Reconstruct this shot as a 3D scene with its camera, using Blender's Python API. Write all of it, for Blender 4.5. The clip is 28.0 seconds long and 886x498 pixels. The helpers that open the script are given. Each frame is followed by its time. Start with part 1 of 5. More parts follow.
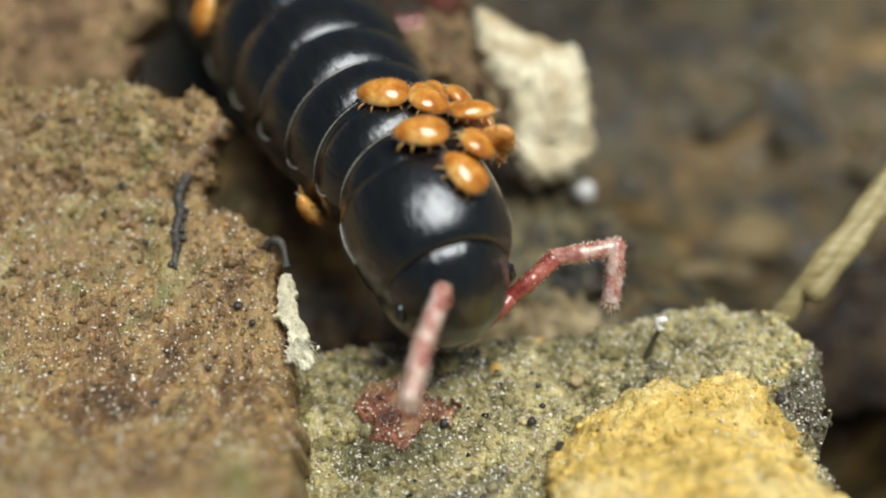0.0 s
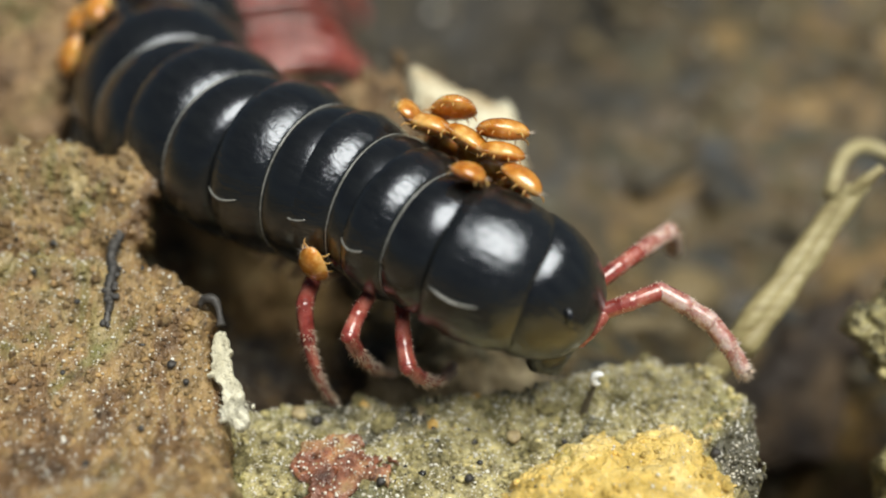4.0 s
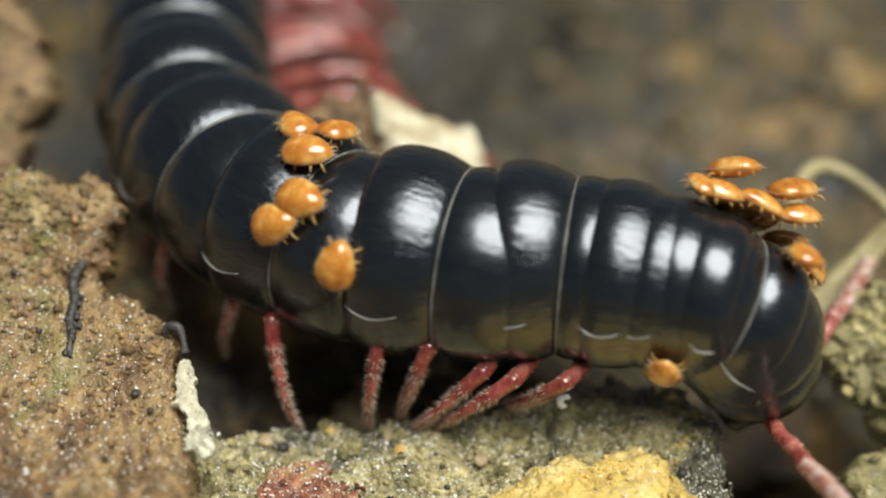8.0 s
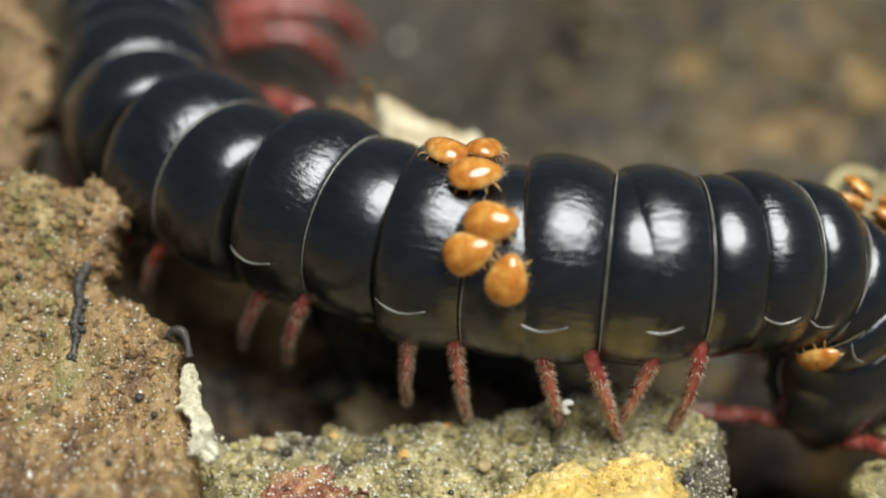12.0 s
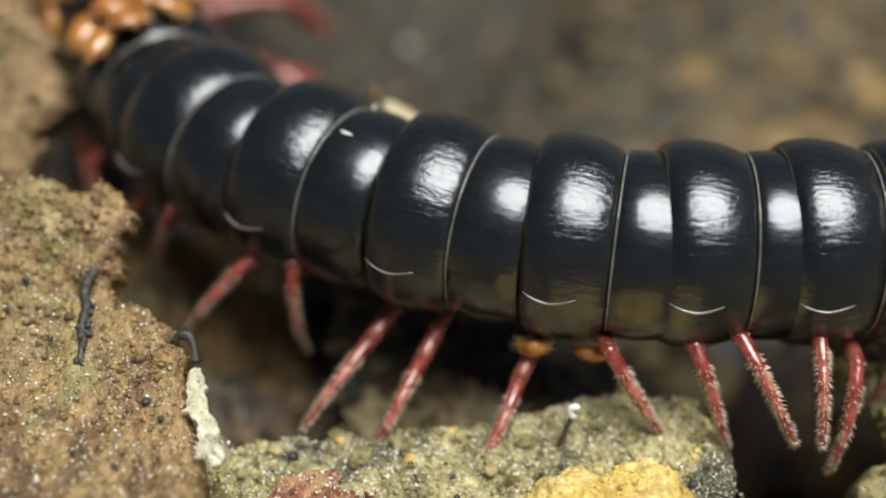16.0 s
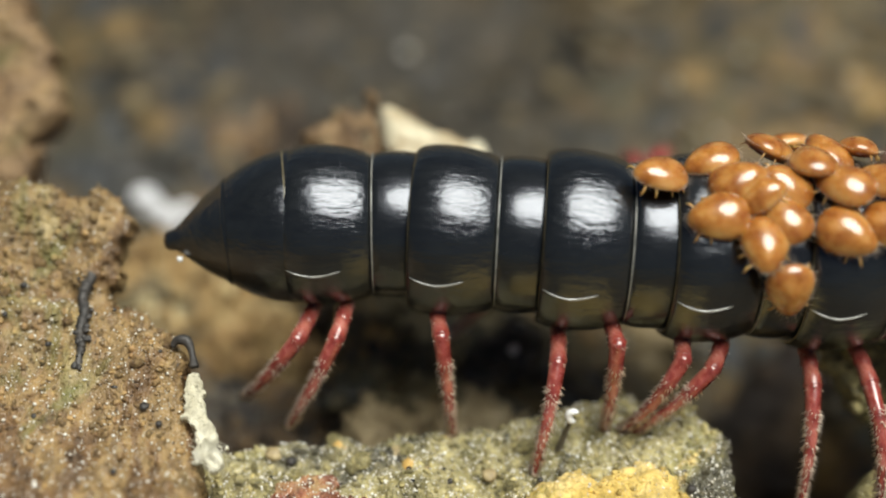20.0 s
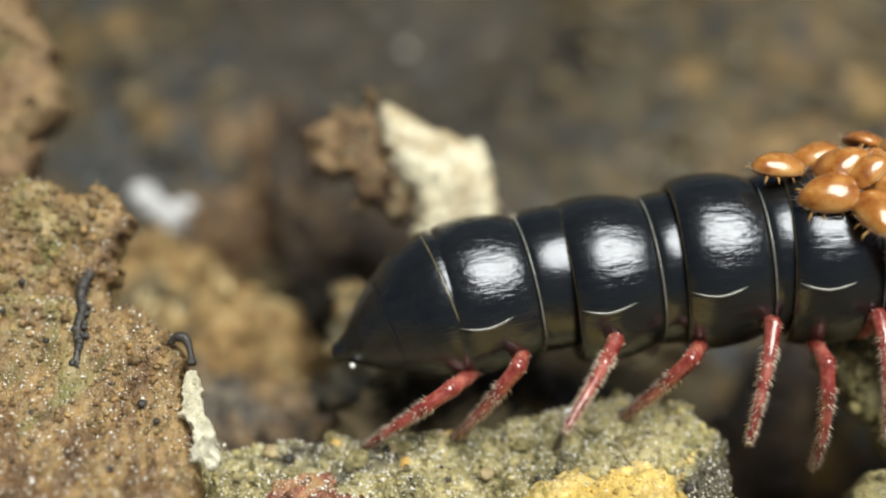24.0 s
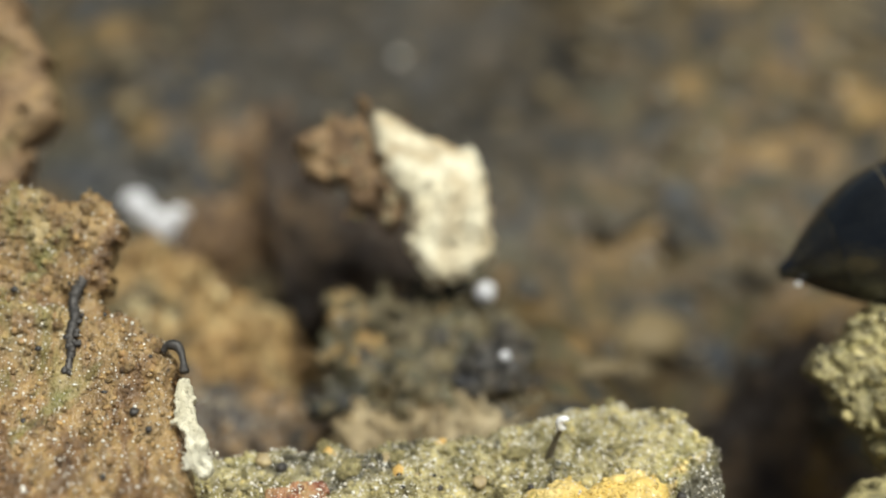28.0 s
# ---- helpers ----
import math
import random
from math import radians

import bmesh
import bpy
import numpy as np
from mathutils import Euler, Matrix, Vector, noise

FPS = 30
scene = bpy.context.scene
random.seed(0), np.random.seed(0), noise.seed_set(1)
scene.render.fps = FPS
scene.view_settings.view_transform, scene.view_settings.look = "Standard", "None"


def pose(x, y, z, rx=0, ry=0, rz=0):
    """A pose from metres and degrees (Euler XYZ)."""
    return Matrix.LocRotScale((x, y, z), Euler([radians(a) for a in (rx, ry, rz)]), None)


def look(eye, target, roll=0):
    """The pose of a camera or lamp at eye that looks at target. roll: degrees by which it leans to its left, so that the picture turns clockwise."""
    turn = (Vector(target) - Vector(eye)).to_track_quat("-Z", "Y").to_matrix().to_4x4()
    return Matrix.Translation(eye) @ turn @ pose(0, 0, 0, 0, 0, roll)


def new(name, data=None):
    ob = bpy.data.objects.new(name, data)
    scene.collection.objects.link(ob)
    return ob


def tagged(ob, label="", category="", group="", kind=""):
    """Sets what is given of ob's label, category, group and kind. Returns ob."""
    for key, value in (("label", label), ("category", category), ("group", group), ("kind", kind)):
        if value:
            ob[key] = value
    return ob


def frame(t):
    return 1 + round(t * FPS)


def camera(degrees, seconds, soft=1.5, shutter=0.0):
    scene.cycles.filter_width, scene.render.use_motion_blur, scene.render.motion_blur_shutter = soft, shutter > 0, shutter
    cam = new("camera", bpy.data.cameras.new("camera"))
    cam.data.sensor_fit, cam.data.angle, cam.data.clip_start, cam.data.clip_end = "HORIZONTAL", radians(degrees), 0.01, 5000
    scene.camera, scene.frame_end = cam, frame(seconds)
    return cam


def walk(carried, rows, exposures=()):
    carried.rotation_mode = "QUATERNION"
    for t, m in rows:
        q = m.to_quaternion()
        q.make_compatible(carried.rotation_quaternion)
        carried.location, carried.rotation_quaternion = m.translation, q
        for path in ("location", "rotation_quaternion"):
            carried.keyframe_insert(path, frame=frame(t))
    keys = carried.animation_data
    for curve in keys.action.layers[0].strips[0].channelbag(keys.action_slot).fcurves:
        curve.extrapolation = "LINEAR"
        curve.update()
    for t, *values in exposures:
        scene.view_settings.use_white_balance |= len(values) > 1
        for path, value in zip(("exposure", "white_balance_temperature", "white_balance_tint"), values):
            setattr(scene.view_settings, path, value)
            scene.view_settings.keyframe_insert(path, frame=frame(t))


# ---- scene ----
# Plan in millimetres (MM): the creature's body axis crosses the origin, the camera stands 56 mm from it.
MM = 0.001
EYE = (0.0, -44.13 * MM, 34.48 * MM)
cam = camera(38.2, 28.0, soft=2.0, shutter=0.5)
cam.data.dof.use_dof = True
cam.data.dof.focus_distance = 53.8 * MM
cam.data.dof.aperture_fstop = 14.5


def aim(yaw, pitch, roll):
    return pose(*EYE, 90 + pitch, 0, yaw) @ pose(0, 0, 0, 0, 0, roll)


walk(cam, [
    (0, aim(5.42, -42.17, -2.65)),
    (0.5, aim(5.24, -41.96, -2.59)),
    (1, aim(5.84, -41.95, -3.05)),
    (1.5, aim(5.98, -41.80, -3.22)),
    (2, aim(5.84, -43.13, -3.01)),
    (2.5, aim(5.56, -42.95, -2.98)),
    (3, aim(5.33, -42.41, -2.69)),
    (3.5, aim(3.53, -41.08, -1.77)),
    (4, aim(1.53, -39.72, -0.45)),
    (4.5, aim(1.01, -39.90, -0.17)),
    (6.5, aim(-0.72, -38.77, 0.22)),
    (7, aim(-0.74, -38.26, 0.36)),
    (7.5, aim(-0.62, -38.42, 0.18)),
    (8, aim(-0.52, -38.64, 0.12)),
    (8.5, aim(-0.50, -38.72, 0.05)),
    (9, aim(-0.44, -38.56, 0.12)),
    (9.5, aim(-0.18, -38.67, -0.12)),
    (10, aim(-0.28, -38.61, -0.00)),
    (10.5, aim(-0.46, -38.38, 0.24)),
    (11, aim(-0.35, -38.31, -0.03)),
    (11.5, aim(-0.35, -38.36, 0.14)),
    (13.5, aim(0.19, -38.44, -0.14)),
    (14, aim(0.29, -38.19, -0.43)),
    (14.5, aim(0.11, -38.06, -0.24)),
    (15, aim(0.14, -38.11, -0.07)),
    (15.5, aim(0.12, -38.03, -0.02)),
    (16, aim(0.10, -38.22, -0.03)),
    (16.5, aim(0.11, -37.93, 0.08)),
    (17, aim(0.03, -38.26, 0.05)),
    (17.5, aim(-0.12, -38.07, 0.34)),
    (18, aim(0.08, -37.78, 0.06)),
    (18.5, aim(0.19, -37.76, -0.00)),
    (19, aim(0.08, -37.79, 0.25)),
    (19.5, aim(-0.03, -37.83, 0.17)),
    (20, aim(0.00, -38.00, -0.00)),
    (20.5, aim(-0.01, -37.88, 0.06)),
    (21, aim(0.06, -38.09, 0.10)),
    (21.5, aim(0.10, -38.10, 0.20)),
    (23.5, aim(-0.07, -38.20, 0.18)),
    (24, aim(-0.09, -38.07, 0.31)),
    (24.5, aim(-0.12, -37.99, 0.37)),
    (25, aim(-0.17, -37.99, 0.23)),
    (25.5, aim(-0.27, -37.98, 0.35)),
    (26, aim(-0.23, -37.74, 0.39)),
    (26.5, aim(-0.27, -37.85, 0.49)),
    (27, aim(-0.39, -37.76, 0.53)),
    (27.5, aim(-0.35, -37.75, 0.34)),
    (28, aim(-0.48, -37.71, 0.60)),
], exposures=[(0, -0.3), (3.2, -0.3), (4.5, -0.14), (28, -0.1)])

# ---- light: the small overhead lamp of the film maker as one broad sun, and a weak sky ----
world = bpy.data.worlds.new("sky")
scene.world = world
world.use_nodes = True
sky = world.node_tree.nodes.new("ShaderNodeTexSky")
sky.sky_type = "NISHITA"
sky.sun_disc = False
sky.sun_elevation = radians(73)
sky.sun_rotation = radians(126)
world.node_tree.links.new(sky.outputs[0], world.node_tree.nodes["Background"].inputs[0])
world.node_tree.nodes["Background"].inputs[1].default_value = 0.028
sun_data = bpy.data.lights.new("sun", "SUN")
sun_data.energy = 6.0
sun_data.angle = radians(42)
sun_data.color = (0.96, 0.965, 0.885)
sun = new("sun", sun_data)
sun.matrix_world = look((0.05, -0.036, 0.2), (0, 0, 0))


# ---- materials ----
def node_set(name):
    mat = bpy.data.materials.new(name)
    mat.use_nodes = True
    nt = mat.node_tree
    return mat, nt, nt.nodes["Principled BSDF"]


def texco(nt, scale=(1, 1, 1)):
    co = nt.nodes.new("ShaderNodeTexCoord")
    mp = nt.nodes.new("ShaderNodeMapping")
    mp.inputs["Scale"].default_value = scale
    nt.links.new(co.outputs["Object"], mp.inputs[0])
    return mp.outputs[0]


def noise_tex(nt, vec, scale, detail=4.0, rough=0.6, distort=0.0):
    n = nt.nodes.new("ShaderNodeTexNoise")
    n.inputs["Scale"].default_value = scale
    n.inputs["Detail"].default_value = detail
    n.inputs["Roughness"].default_value = rough
    n.inputs["Distortion"].default_value = distort
    nt.links.new(vec, n.inputs["Vector"])
    return n.outputs["Fac"]


def ramp(nt, fac, stops, mode="LINEAR"):
    r = nt.nodes.new("ShaderNodeValToRGB")
    r.color_ramp.interpolation = mode
    el = r.color_ramp.elements
    while len(el) < len(stops):
        el.new(0.5)
    for e, (p, c) in zip(el, stops):
        e.position = p
        e.color = (*c, 1) if len(c) == 3 else (c[0], c[0], c[0], 1)
    nt.links.new(fac, r.inputs[0])
    return r.outputs[0]


def mix(nt, fac, a, b, mode="MIX"):
    m = nt.nodes.new("ShaderNodeMix")
    m.data_type = "RGBA"
    m.blend_type = mode
    for sock, v in ((m.inputs[0], fac), (m.inputs[6], a), (m.inputs[7], b)):
        if isinstance(v, (int, float)):
            sock.default_value = v
        elif isinstance(v, tuple):
            sock.default_value = (*v, 1)
        else:
            nt.links.new(v, sock)
    return m.outputs[2]


def bump(nt, bsdf, height, strength, dist, previous=None):
    b = nt.nodes.new("ShaderNodeBump")
    b.inputs["Strength"].default_value = strength
    b.inputs["Distance"].default_value = dist
    nt.links.new(height, b.inputs["Height"])
    if previous:
        nt.links.new(previous, b.inputs["Normal"])
    nt.links.new(b.outputs[0], bsdf.inputs["Normal"])
    return b.outputs[0]


def tone_by_piece(nt, col):
    """Each loose grain slightly lighter or darker than its neighbours."""
    geo = nt.nodes.new("ShaderNodeNewGeometry")
    return mix(nt, 1.0, col, ramp(nt, geo.outputs["Random Per Island"], [(0.0, (0.55, 0.55, 0.55)), (0.6, (1.0, 1.0, 0.98)), (1.0, (1.5, 1.45, 1.35))]), "MULTIPLY")


def earth(name, tones, accent=None, dark=(0.02, 0.017, 0.013), accent_at=(0.56, 0.66), dark_at=(0.62, 0.7), wet=0.5, coarse=260.0, fine=1500.0, grain=0.16, stretch=(1, 1, 1), flecks=0.5, pieces=False, detail=5, mottle=1.0, blotched=None, gloss=0.0):
    """Damp crumbly wood or soil: broad tones, finer stains, dark flecks, a wet gloss on fine grains."""
    mat, nt, bs = node_set(name)
    v = texco(nt, stretch)
    broad = noise_tex(nt, v, coarse, detail, 0.65, 0.6)
    col = ramp(nt, broad, tones)
    mid = noise_tex(nt, v, fine, 3, 0.6)
    shade = ramp(nt, mid, [(0.3, (0.45, 0.42, 0.38)), (0.52, (1.0, 1.0, 1.0)), (0.75, (1.35, 1.3, 1.2))])
    col = mix(nt, mottle, col, shade, "MULTIPLY")
    if accent:
        patch = noise_tex(nt, v, coarse * 0.8, 4, 0.6, 1.0)
        mask = ramp(nt, patch, [(accent_at[0], (0.0,)), (accent_at[1], (1.0,))])
        col = mix(nt, mask, col, accent)
    vo = nt.nodes.new("ShaderNodeTexVoronoi")
    vo.inputs["Scale"].default_value = fine * 0.8
    nt.links.new(v, vo.inputs["Vector"])
    dk = noise_tex(nt, v, coarse * 2.6, 4, 0.7)
    dmask = ramp(nt, dk, [(dark_at[0], (0.0,)), (dark_at[1], (1.0,))])
    col = mix(nt, dmask, col, dark)
    spots = ramp(nt, vo.outputs["Distance"], [(0.16, (flecks,)), (0.24, (0.0,))])
    sel = ramp(nt, noise_tex(nt, v, coarse * 1.7, 2, 0.5), [(0.5, (0.0,)), (0.6, (1.0,))])
    col = mix(nt, mix(nt, 1.0, spots, sel, "MULTIPLY"), col, dark)
    # darkens a soft, uneven round area: x, y and radius in millimetres
    if blotched:
        (x, y, r) = blotched
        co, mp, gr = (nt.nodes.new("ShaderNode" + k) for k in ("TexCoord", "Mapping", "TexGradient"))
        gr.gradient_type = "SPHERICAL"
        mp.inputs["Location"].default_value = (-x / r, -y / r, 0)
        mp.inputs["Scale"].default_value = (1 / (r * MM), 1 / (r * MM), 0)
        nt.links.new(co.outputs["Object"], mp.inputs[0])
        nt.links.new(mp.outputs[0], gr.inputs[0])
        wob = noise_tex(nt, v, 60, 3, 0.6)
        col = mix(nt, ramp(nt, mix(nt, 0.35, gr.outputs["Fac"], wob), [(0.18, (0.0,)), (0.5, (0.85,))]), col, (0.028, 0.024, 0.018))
    if pieces:
        col = tone_by_piece(nt, col)
    nt.links.new(col, bs.inputs["Base Color"])
    rg = ramp(nt, noise_tex(nt, v, fine * 1.4, 2, 0.5), [(0.35, (0.22,)), (0.6, (0.75,))])
    nt.links.new(rg, bs.inputs["Roughness"])
    bs.inputs["Specular IOR Level"].default_value = wet
    bs.inputs["Coat Weight"].default_value = gloss
    bs.inputs["Coat Roughness"].default_value = 0.1
    nrm = bump(nt, bs, noise_tex(nt, v, fine * 2.2, 3, 0.65), 1.0, grain * 1.6 * MM)
    nrm = bump(nt, bs, noise_tex(nt, v, 8000, 2, 0.5), 0.9, 0.09 * MM, nrm)
    nt.links.new(nrm, bs.inputs["Coat Normal"])
    return mat


M_BARK = earth("orange_brown_bark", [(0.34, (0.083, 0.045, 0.020)), (0.43, (0.200, 0.113, 0.046)), (0.49, (0.348, 0.231, 0.097)), (0.55, (0.235, 0.144, 0.063)), (0.62, (0.348, 0.261, 0.113)), (0.7, (0.539, 0.426, 0.244))], accent=(0.17, 0.165, 0.045), stretch=(1.2, 0.7, 1), accent_at=(0.58, 0.68), dark_at=(0.66, 0.74), flecks=0.3, mottle=0.8, coarse=200, gloss=0.4)
M_BARK_FAR = earth("pale_brown_bark", [(0.3, (0.148, 0.086, 0.049)), (0.48, (0.295, 0.189, 0.096)), (0.62, (0.365, 0.250, 0.122)), (0.75, (0.418, 0.310, 0.194))], accent=(0.20, 0.17, 0.07), dark_at=(0.68, 0.78))
M_LEDGE = earth("ochre_grey_crumb", [(0.34, (0.144, 0.136, 0.063)), (0.42, (0.288, 0.247, 0.104)), (0.54, (0.538, 0.466, 0.225)), (0.66, (0.365, 0.330, 0.126)), (0.7, (0.768, 0.611, 0.270))], accent=(0.095, 0.085, 0.052), accent_at=(0.51, 0.62), dark=(0.045, 0.045, 0.04), dark_at=(0.6, 0.72), detail=4, coarse=190, fine=1700, gloss=0.8)
M_YELLOW = earth("yellow_rotten_wood", [(0.3, (0.50, 0.33, 0.07)), (0.46, (0.74, 0.52, 0.14)), (0.58, (0.86, 0.66, 0.27)), (0.74, (0.90, 0.76, 0.42))], accent=(0.34, 0.33, 0.06), accent_at=(0.6, 0.72), dark_at=(0.7, 0.74), flecks=0.2, mottle=0.55, gloss=0.5)
M_RED = earth("rusty_crust", [(0.3, (0.10, 0.036, 0.02)), (0.46, (0.26, 0.088, 0.045)), (0.56, (0.38, 0.19, 0.09)), (0.68, (0.44, 0.32, 0.14))], dark_at=(0.68, 0.74), coarse=600, gloss=0.8)
M_FRAY = earth("pale_tan_wood", [(0.3, (0.227, 0.168, 0.092)), (0.5, (0.378, 0.294, 0.168)), (0.7, (0.521, 0.428, 0.269))], dark_at=(0.7, 0.8), mottle=0.5, stretch=(1.6, 0.6, 1))
M_ORANGE = earth("orange_tan_wood", [(0.36, (0.156, 0.092, 0.041)), (0.46, (0.347, 0.219, 0.087)), (0.55, (0.502, 0.365, 0.173)), (0.64, (0.658, 0.567, 0.347))], accent=(0.13, 0.11, 0.07), dark_at=(0.64, 0.74))
# ground soil, darker in one wide round area behind the white chip
M_SOIL = earth("brown_olive_soil", [(0.34, (0.018, 0.021, 0.023)), (0.42, (0.047, 0.040, 0.022)), (0.48, (0.112, 0.069, 0.024)), (0.53, (0.055, 0.052, 0.023)), (0.6, (0.158, 0.095, 0.033)), (0.7, (0.298, 0.198, 0.076))], accent=(0.030, 0.036, 0.044), accent_at=(0.58, 0.64), dark=(0.026, 0.020, 0.014), dark_at=(0.57, 0.66), coarse=170, fine=700, detail=2.2, blotched=(-4, 32, 22))
M_HUSK = earth("soft_brown_wood", [(0.34, (0.060, 0.034, 0.018)), (0.46, (0.165, 0.098, 0.046)), (0.55, (0.26, 0.165, 0.080)), (0.68, (0.40, 0.28, 0.15))], accent=(0.05, 0.035, 0.03), accent_at=(0.55, 0.64), dark_at=(0.62, 0.72), coarse=260)
# near-black soil whose colour carries the shade of the two hollows
M_CAVITY_SHADE = earth("cavity_shade_soil", [(0.34, (0.014, 0.009, 0.006)), (0.48, (0.038, 0.024, 0.014)), (0.62, (0.10, 0.064, 0.032))], dark_at=(0.6, 0.72))
M_MOSSY = earth("olive_soil", [(0.34, (0.020, 0.020, 0.014)), (0.43, (0.072, 0.064, 0.031)), (0.5, (0.187, 0.145, 0.070)), (0.56, (0.081, 0.078, 0.044)), (0.64, (0.221, 0.187, 0.102)), (0.72, (0.357, 0.281, 0.162))], accent=(0.40, 0.23, 0.06), accent_at=(0.57, 0.66), dark_at=(0.55, 0.62), coarse=300, gloss=0.5)
M_DUFF = earth("orange_brown_duff", [(0.36, (0.022, 0.018, 0.016)), (0.45, (0.110, 0.068, 0.032)), (0.52, (0.30, 0.185, 0.075)), (0.58, (0.075, 0.056, 0.036)), (0.68, (0.44, 0.32, 0.17))], accent=(0.035, 0.036, 0.040), accent_at=(0.55, 0.63), dark_at=(0.58, 0.68), wet=0.7, coarse=330, gloss=0.4)
M_WETSOIL = earth("slate_wet_soil", [(0.36, (0.014, 0.014, 0.018)), (0.46, (0.040, 0.035, 0.026)), (0.54, (0.087, 0.067, 0.039)), (0.66, (0.215, 0.168, 0.094))], accent=(0.03, 0.034, 0.042), dark_at=(0.6, 0.7), wet=0.8, coarse=520, gloss=0.4)
M_WHITE = earth("white_mould_wood", [(0.3, (0.42, 0.31, 0.18)), (0.42, (0.74, 0.66, 0.46)), (0.55, (0.86, 0.80, 0.60)), (0.8, (0.88, 0.84, 0.70))], accent=(0.46, 0.33, 0.17), accent_at=(0.47, 0.58), dark_at=(0.8, 0.9), flecks=0.0, coarse=130, detail=3, mottle=0.3)
M_MOULD = earth("white_mould", [(0.3, (0.6, 0.6, 0.62)), (0.6, (0.85, 0.85, 0.88))], dark_at=(0.85, 0.95), flecks=0.0, mottle=0.2)
M_PALE = earth("pale_fungal_film", [(0.3, (0.50, 0.45, 0.30)), (0.5, (0.78, 0.74, 0.58)), (0.8, (0.86, 0.84, 0.74))], dark_at=(0.75, 0.85), flecks=0.0, mottle=0.4)


def plain(name, tones, rough=0.3, scale=1500.0, spec=0.5, coat=0.0, fine_bump=0.0, sss=0.0, stretch=(1, 1, 1), uneven=0.33, coat_rough=0.16, sheen=(1, 1, 1)):
    mat, nt, bs = node_set(name)
    v = texco(nt, stretch)
    n = noise_tex(nt, v, scale, 4, 0.6)
    nt.links.new(ramp(nt, n, tones), bs.inputs["Base Color"])
    nt.links.new(ramp(nt, noise_tex(nt, v, scale * 2.3, 3, 0.6), [(0.3, (rough * (1 - uneven),)), (0.7, (rough * (1 + uneven),))]), bs.inputs["Roughness"])
    bs.inputs["Specular IOR Level"].default_value = spec
    bs.inputs["Specular Tint"].default_value = (*sheen, 1)
    bs.inputs["Coat Weight"].default_value = coat
    bs.inputs["Coat Roughness"].default_value = coat_rough
    if sss:
        bs.inputs["Subsurface Weight"].default_value = sss
        bs.inputs["Subsurface Radius"].default_value = (0.6 * MM, 0.25 * MM, 0.08 * MM)
        bs.inputs["Subsurface Scale"].default_value = 1.0
    if fine_bump:
        nrm = bump(nt, bs, noise_tex(nt, v, scale * 1.5, 4, 0.65), 0.6, fine_bump * MM)
        nt.links.new(nrm, bs.inputs["Coat Normal"])
    return mat


M_BLACK = plain("glossy_black_cuticle", [(0.3, (0.007, 0.0075, 0.0075)), (0.7, (0.012, 0.013, 0.0125))], rough=0.22, scale=1900, spec=0.65, coat=0.75, fine_bump=0.10, stretch=(0.3, 1.0, 1.0), uneven=0.15, coat_rough=0.13, sheen=(0.80, 0.85, 1.0))
M_BAND = plain("satin_black_cuticle", [(0.3, (0.007, 0.0075, 0.0075)), (0.7, (0.012, 0.013, 0.0125))], rough=0.24, scale=1600, spec=0.65, coat=0.65, fine_bump=0.045, stretch=(0.4, 1.0, 1.0), uneven=0.15, coat_rough=0.15, sheen=(0.80, 0.85, 1.0))
M_RIM = plain("amber_rim", [(0.3, (0.06, 0.05, 0.03)), (0.7, (0.22, 0.18, 0.10))], rough=0.16, scale=1200, spec=1.0)
M_RIDGE = plain("polished_ridge", [(0.3, (0.12, 0.12, 0.11)), (0.7, (0.30, 0.29, 0.26))], rough=0.14, spec=1.0)
M_LEG = plain("red_leg_cuticle", [(0.34, (0.14, 0.019, 0.015)), (0.5, (0.27, 0.050, 0.038)), (0.66, (0.44, 0.14, 0.105))], rough=0.28, scale=1000, coat=1.0, fine_bump=0.05, sss=0.25, coat_rough=0.08)
M_FEELER = plain("pale_feeler_cuticle", [(0.34, (0.22, 0.060, 0.050)), (0.5, (0.40, 0.17, 0.14)), (0.66, (0.62, 0.45, 0.40))], rough=0.3, scale=1400, coat=0.8, fine_bump=0.05, sss=0.3, coat_rough=0.1)
M_HAIR = plain("pale_bristle", [(0.3, (0.62, 0.45, 0.34)), (0.7, (0.8, 0.68, 0.55))], rough=0.35)
M_MITE = plain("amber_shell", [(0.34, (0.36, 0.115, 0.014)), (0.5, (0.55, 0.225, 0.032)), (0.66, (0.78, 0.46, 0.14))], rough=0.24, scale=900, coat=0.9, sss=0.45, fine_bump=0.03, coat_rough=0.09)
M_MITE_BROWN = plain("brown_amber_shell", [(0.36, (0.26, 0.080, 0.012)), (0.5, (0.43, 0.175, 0.034)), (0.64, (0.60, 0.32, 0.10))], rough=0.3, scale=800, coat=1.0, sss=0.35, fine_bump=0.05, coat_rough=0.06)
M_MITELEG = plain("amber_leg", [(0.3, (0.40, 0.18, 0.04)), (0.7, (0.62, 0.36, 0.12))], rough=0.35, sss=0.2)
M_PINSTALK = plain("grey_brown_stalk", [(0.3, (0.07, 0.06, 0.04)), (0.7, (0.16, 0.13, 0.09))], rough=0.45)
M_BEETLE = plain("brown_shiny_cuticle", [(0.3, (0.045, 0.018, 0.010)), (0.7, (0.12, 0.05, 0.025))], rough=0.25, scale=1500, coat=0.9, fine_bump=0.03)
M_PALEFEELER = plain("whitish_feeler", [(0.3, (0.30, 0.24, 0.19)), (0.7, (0.62, 0.54, 0.46))], rough=0.45, scale=2500)
M_COAL = plain("black_crumb", [(0.3, (0.018, 0.017, 0.016)), (0.7, (0.075, 0.066, 0.058))], rough=0.5, spec=0.4, fine_bump=0.15)

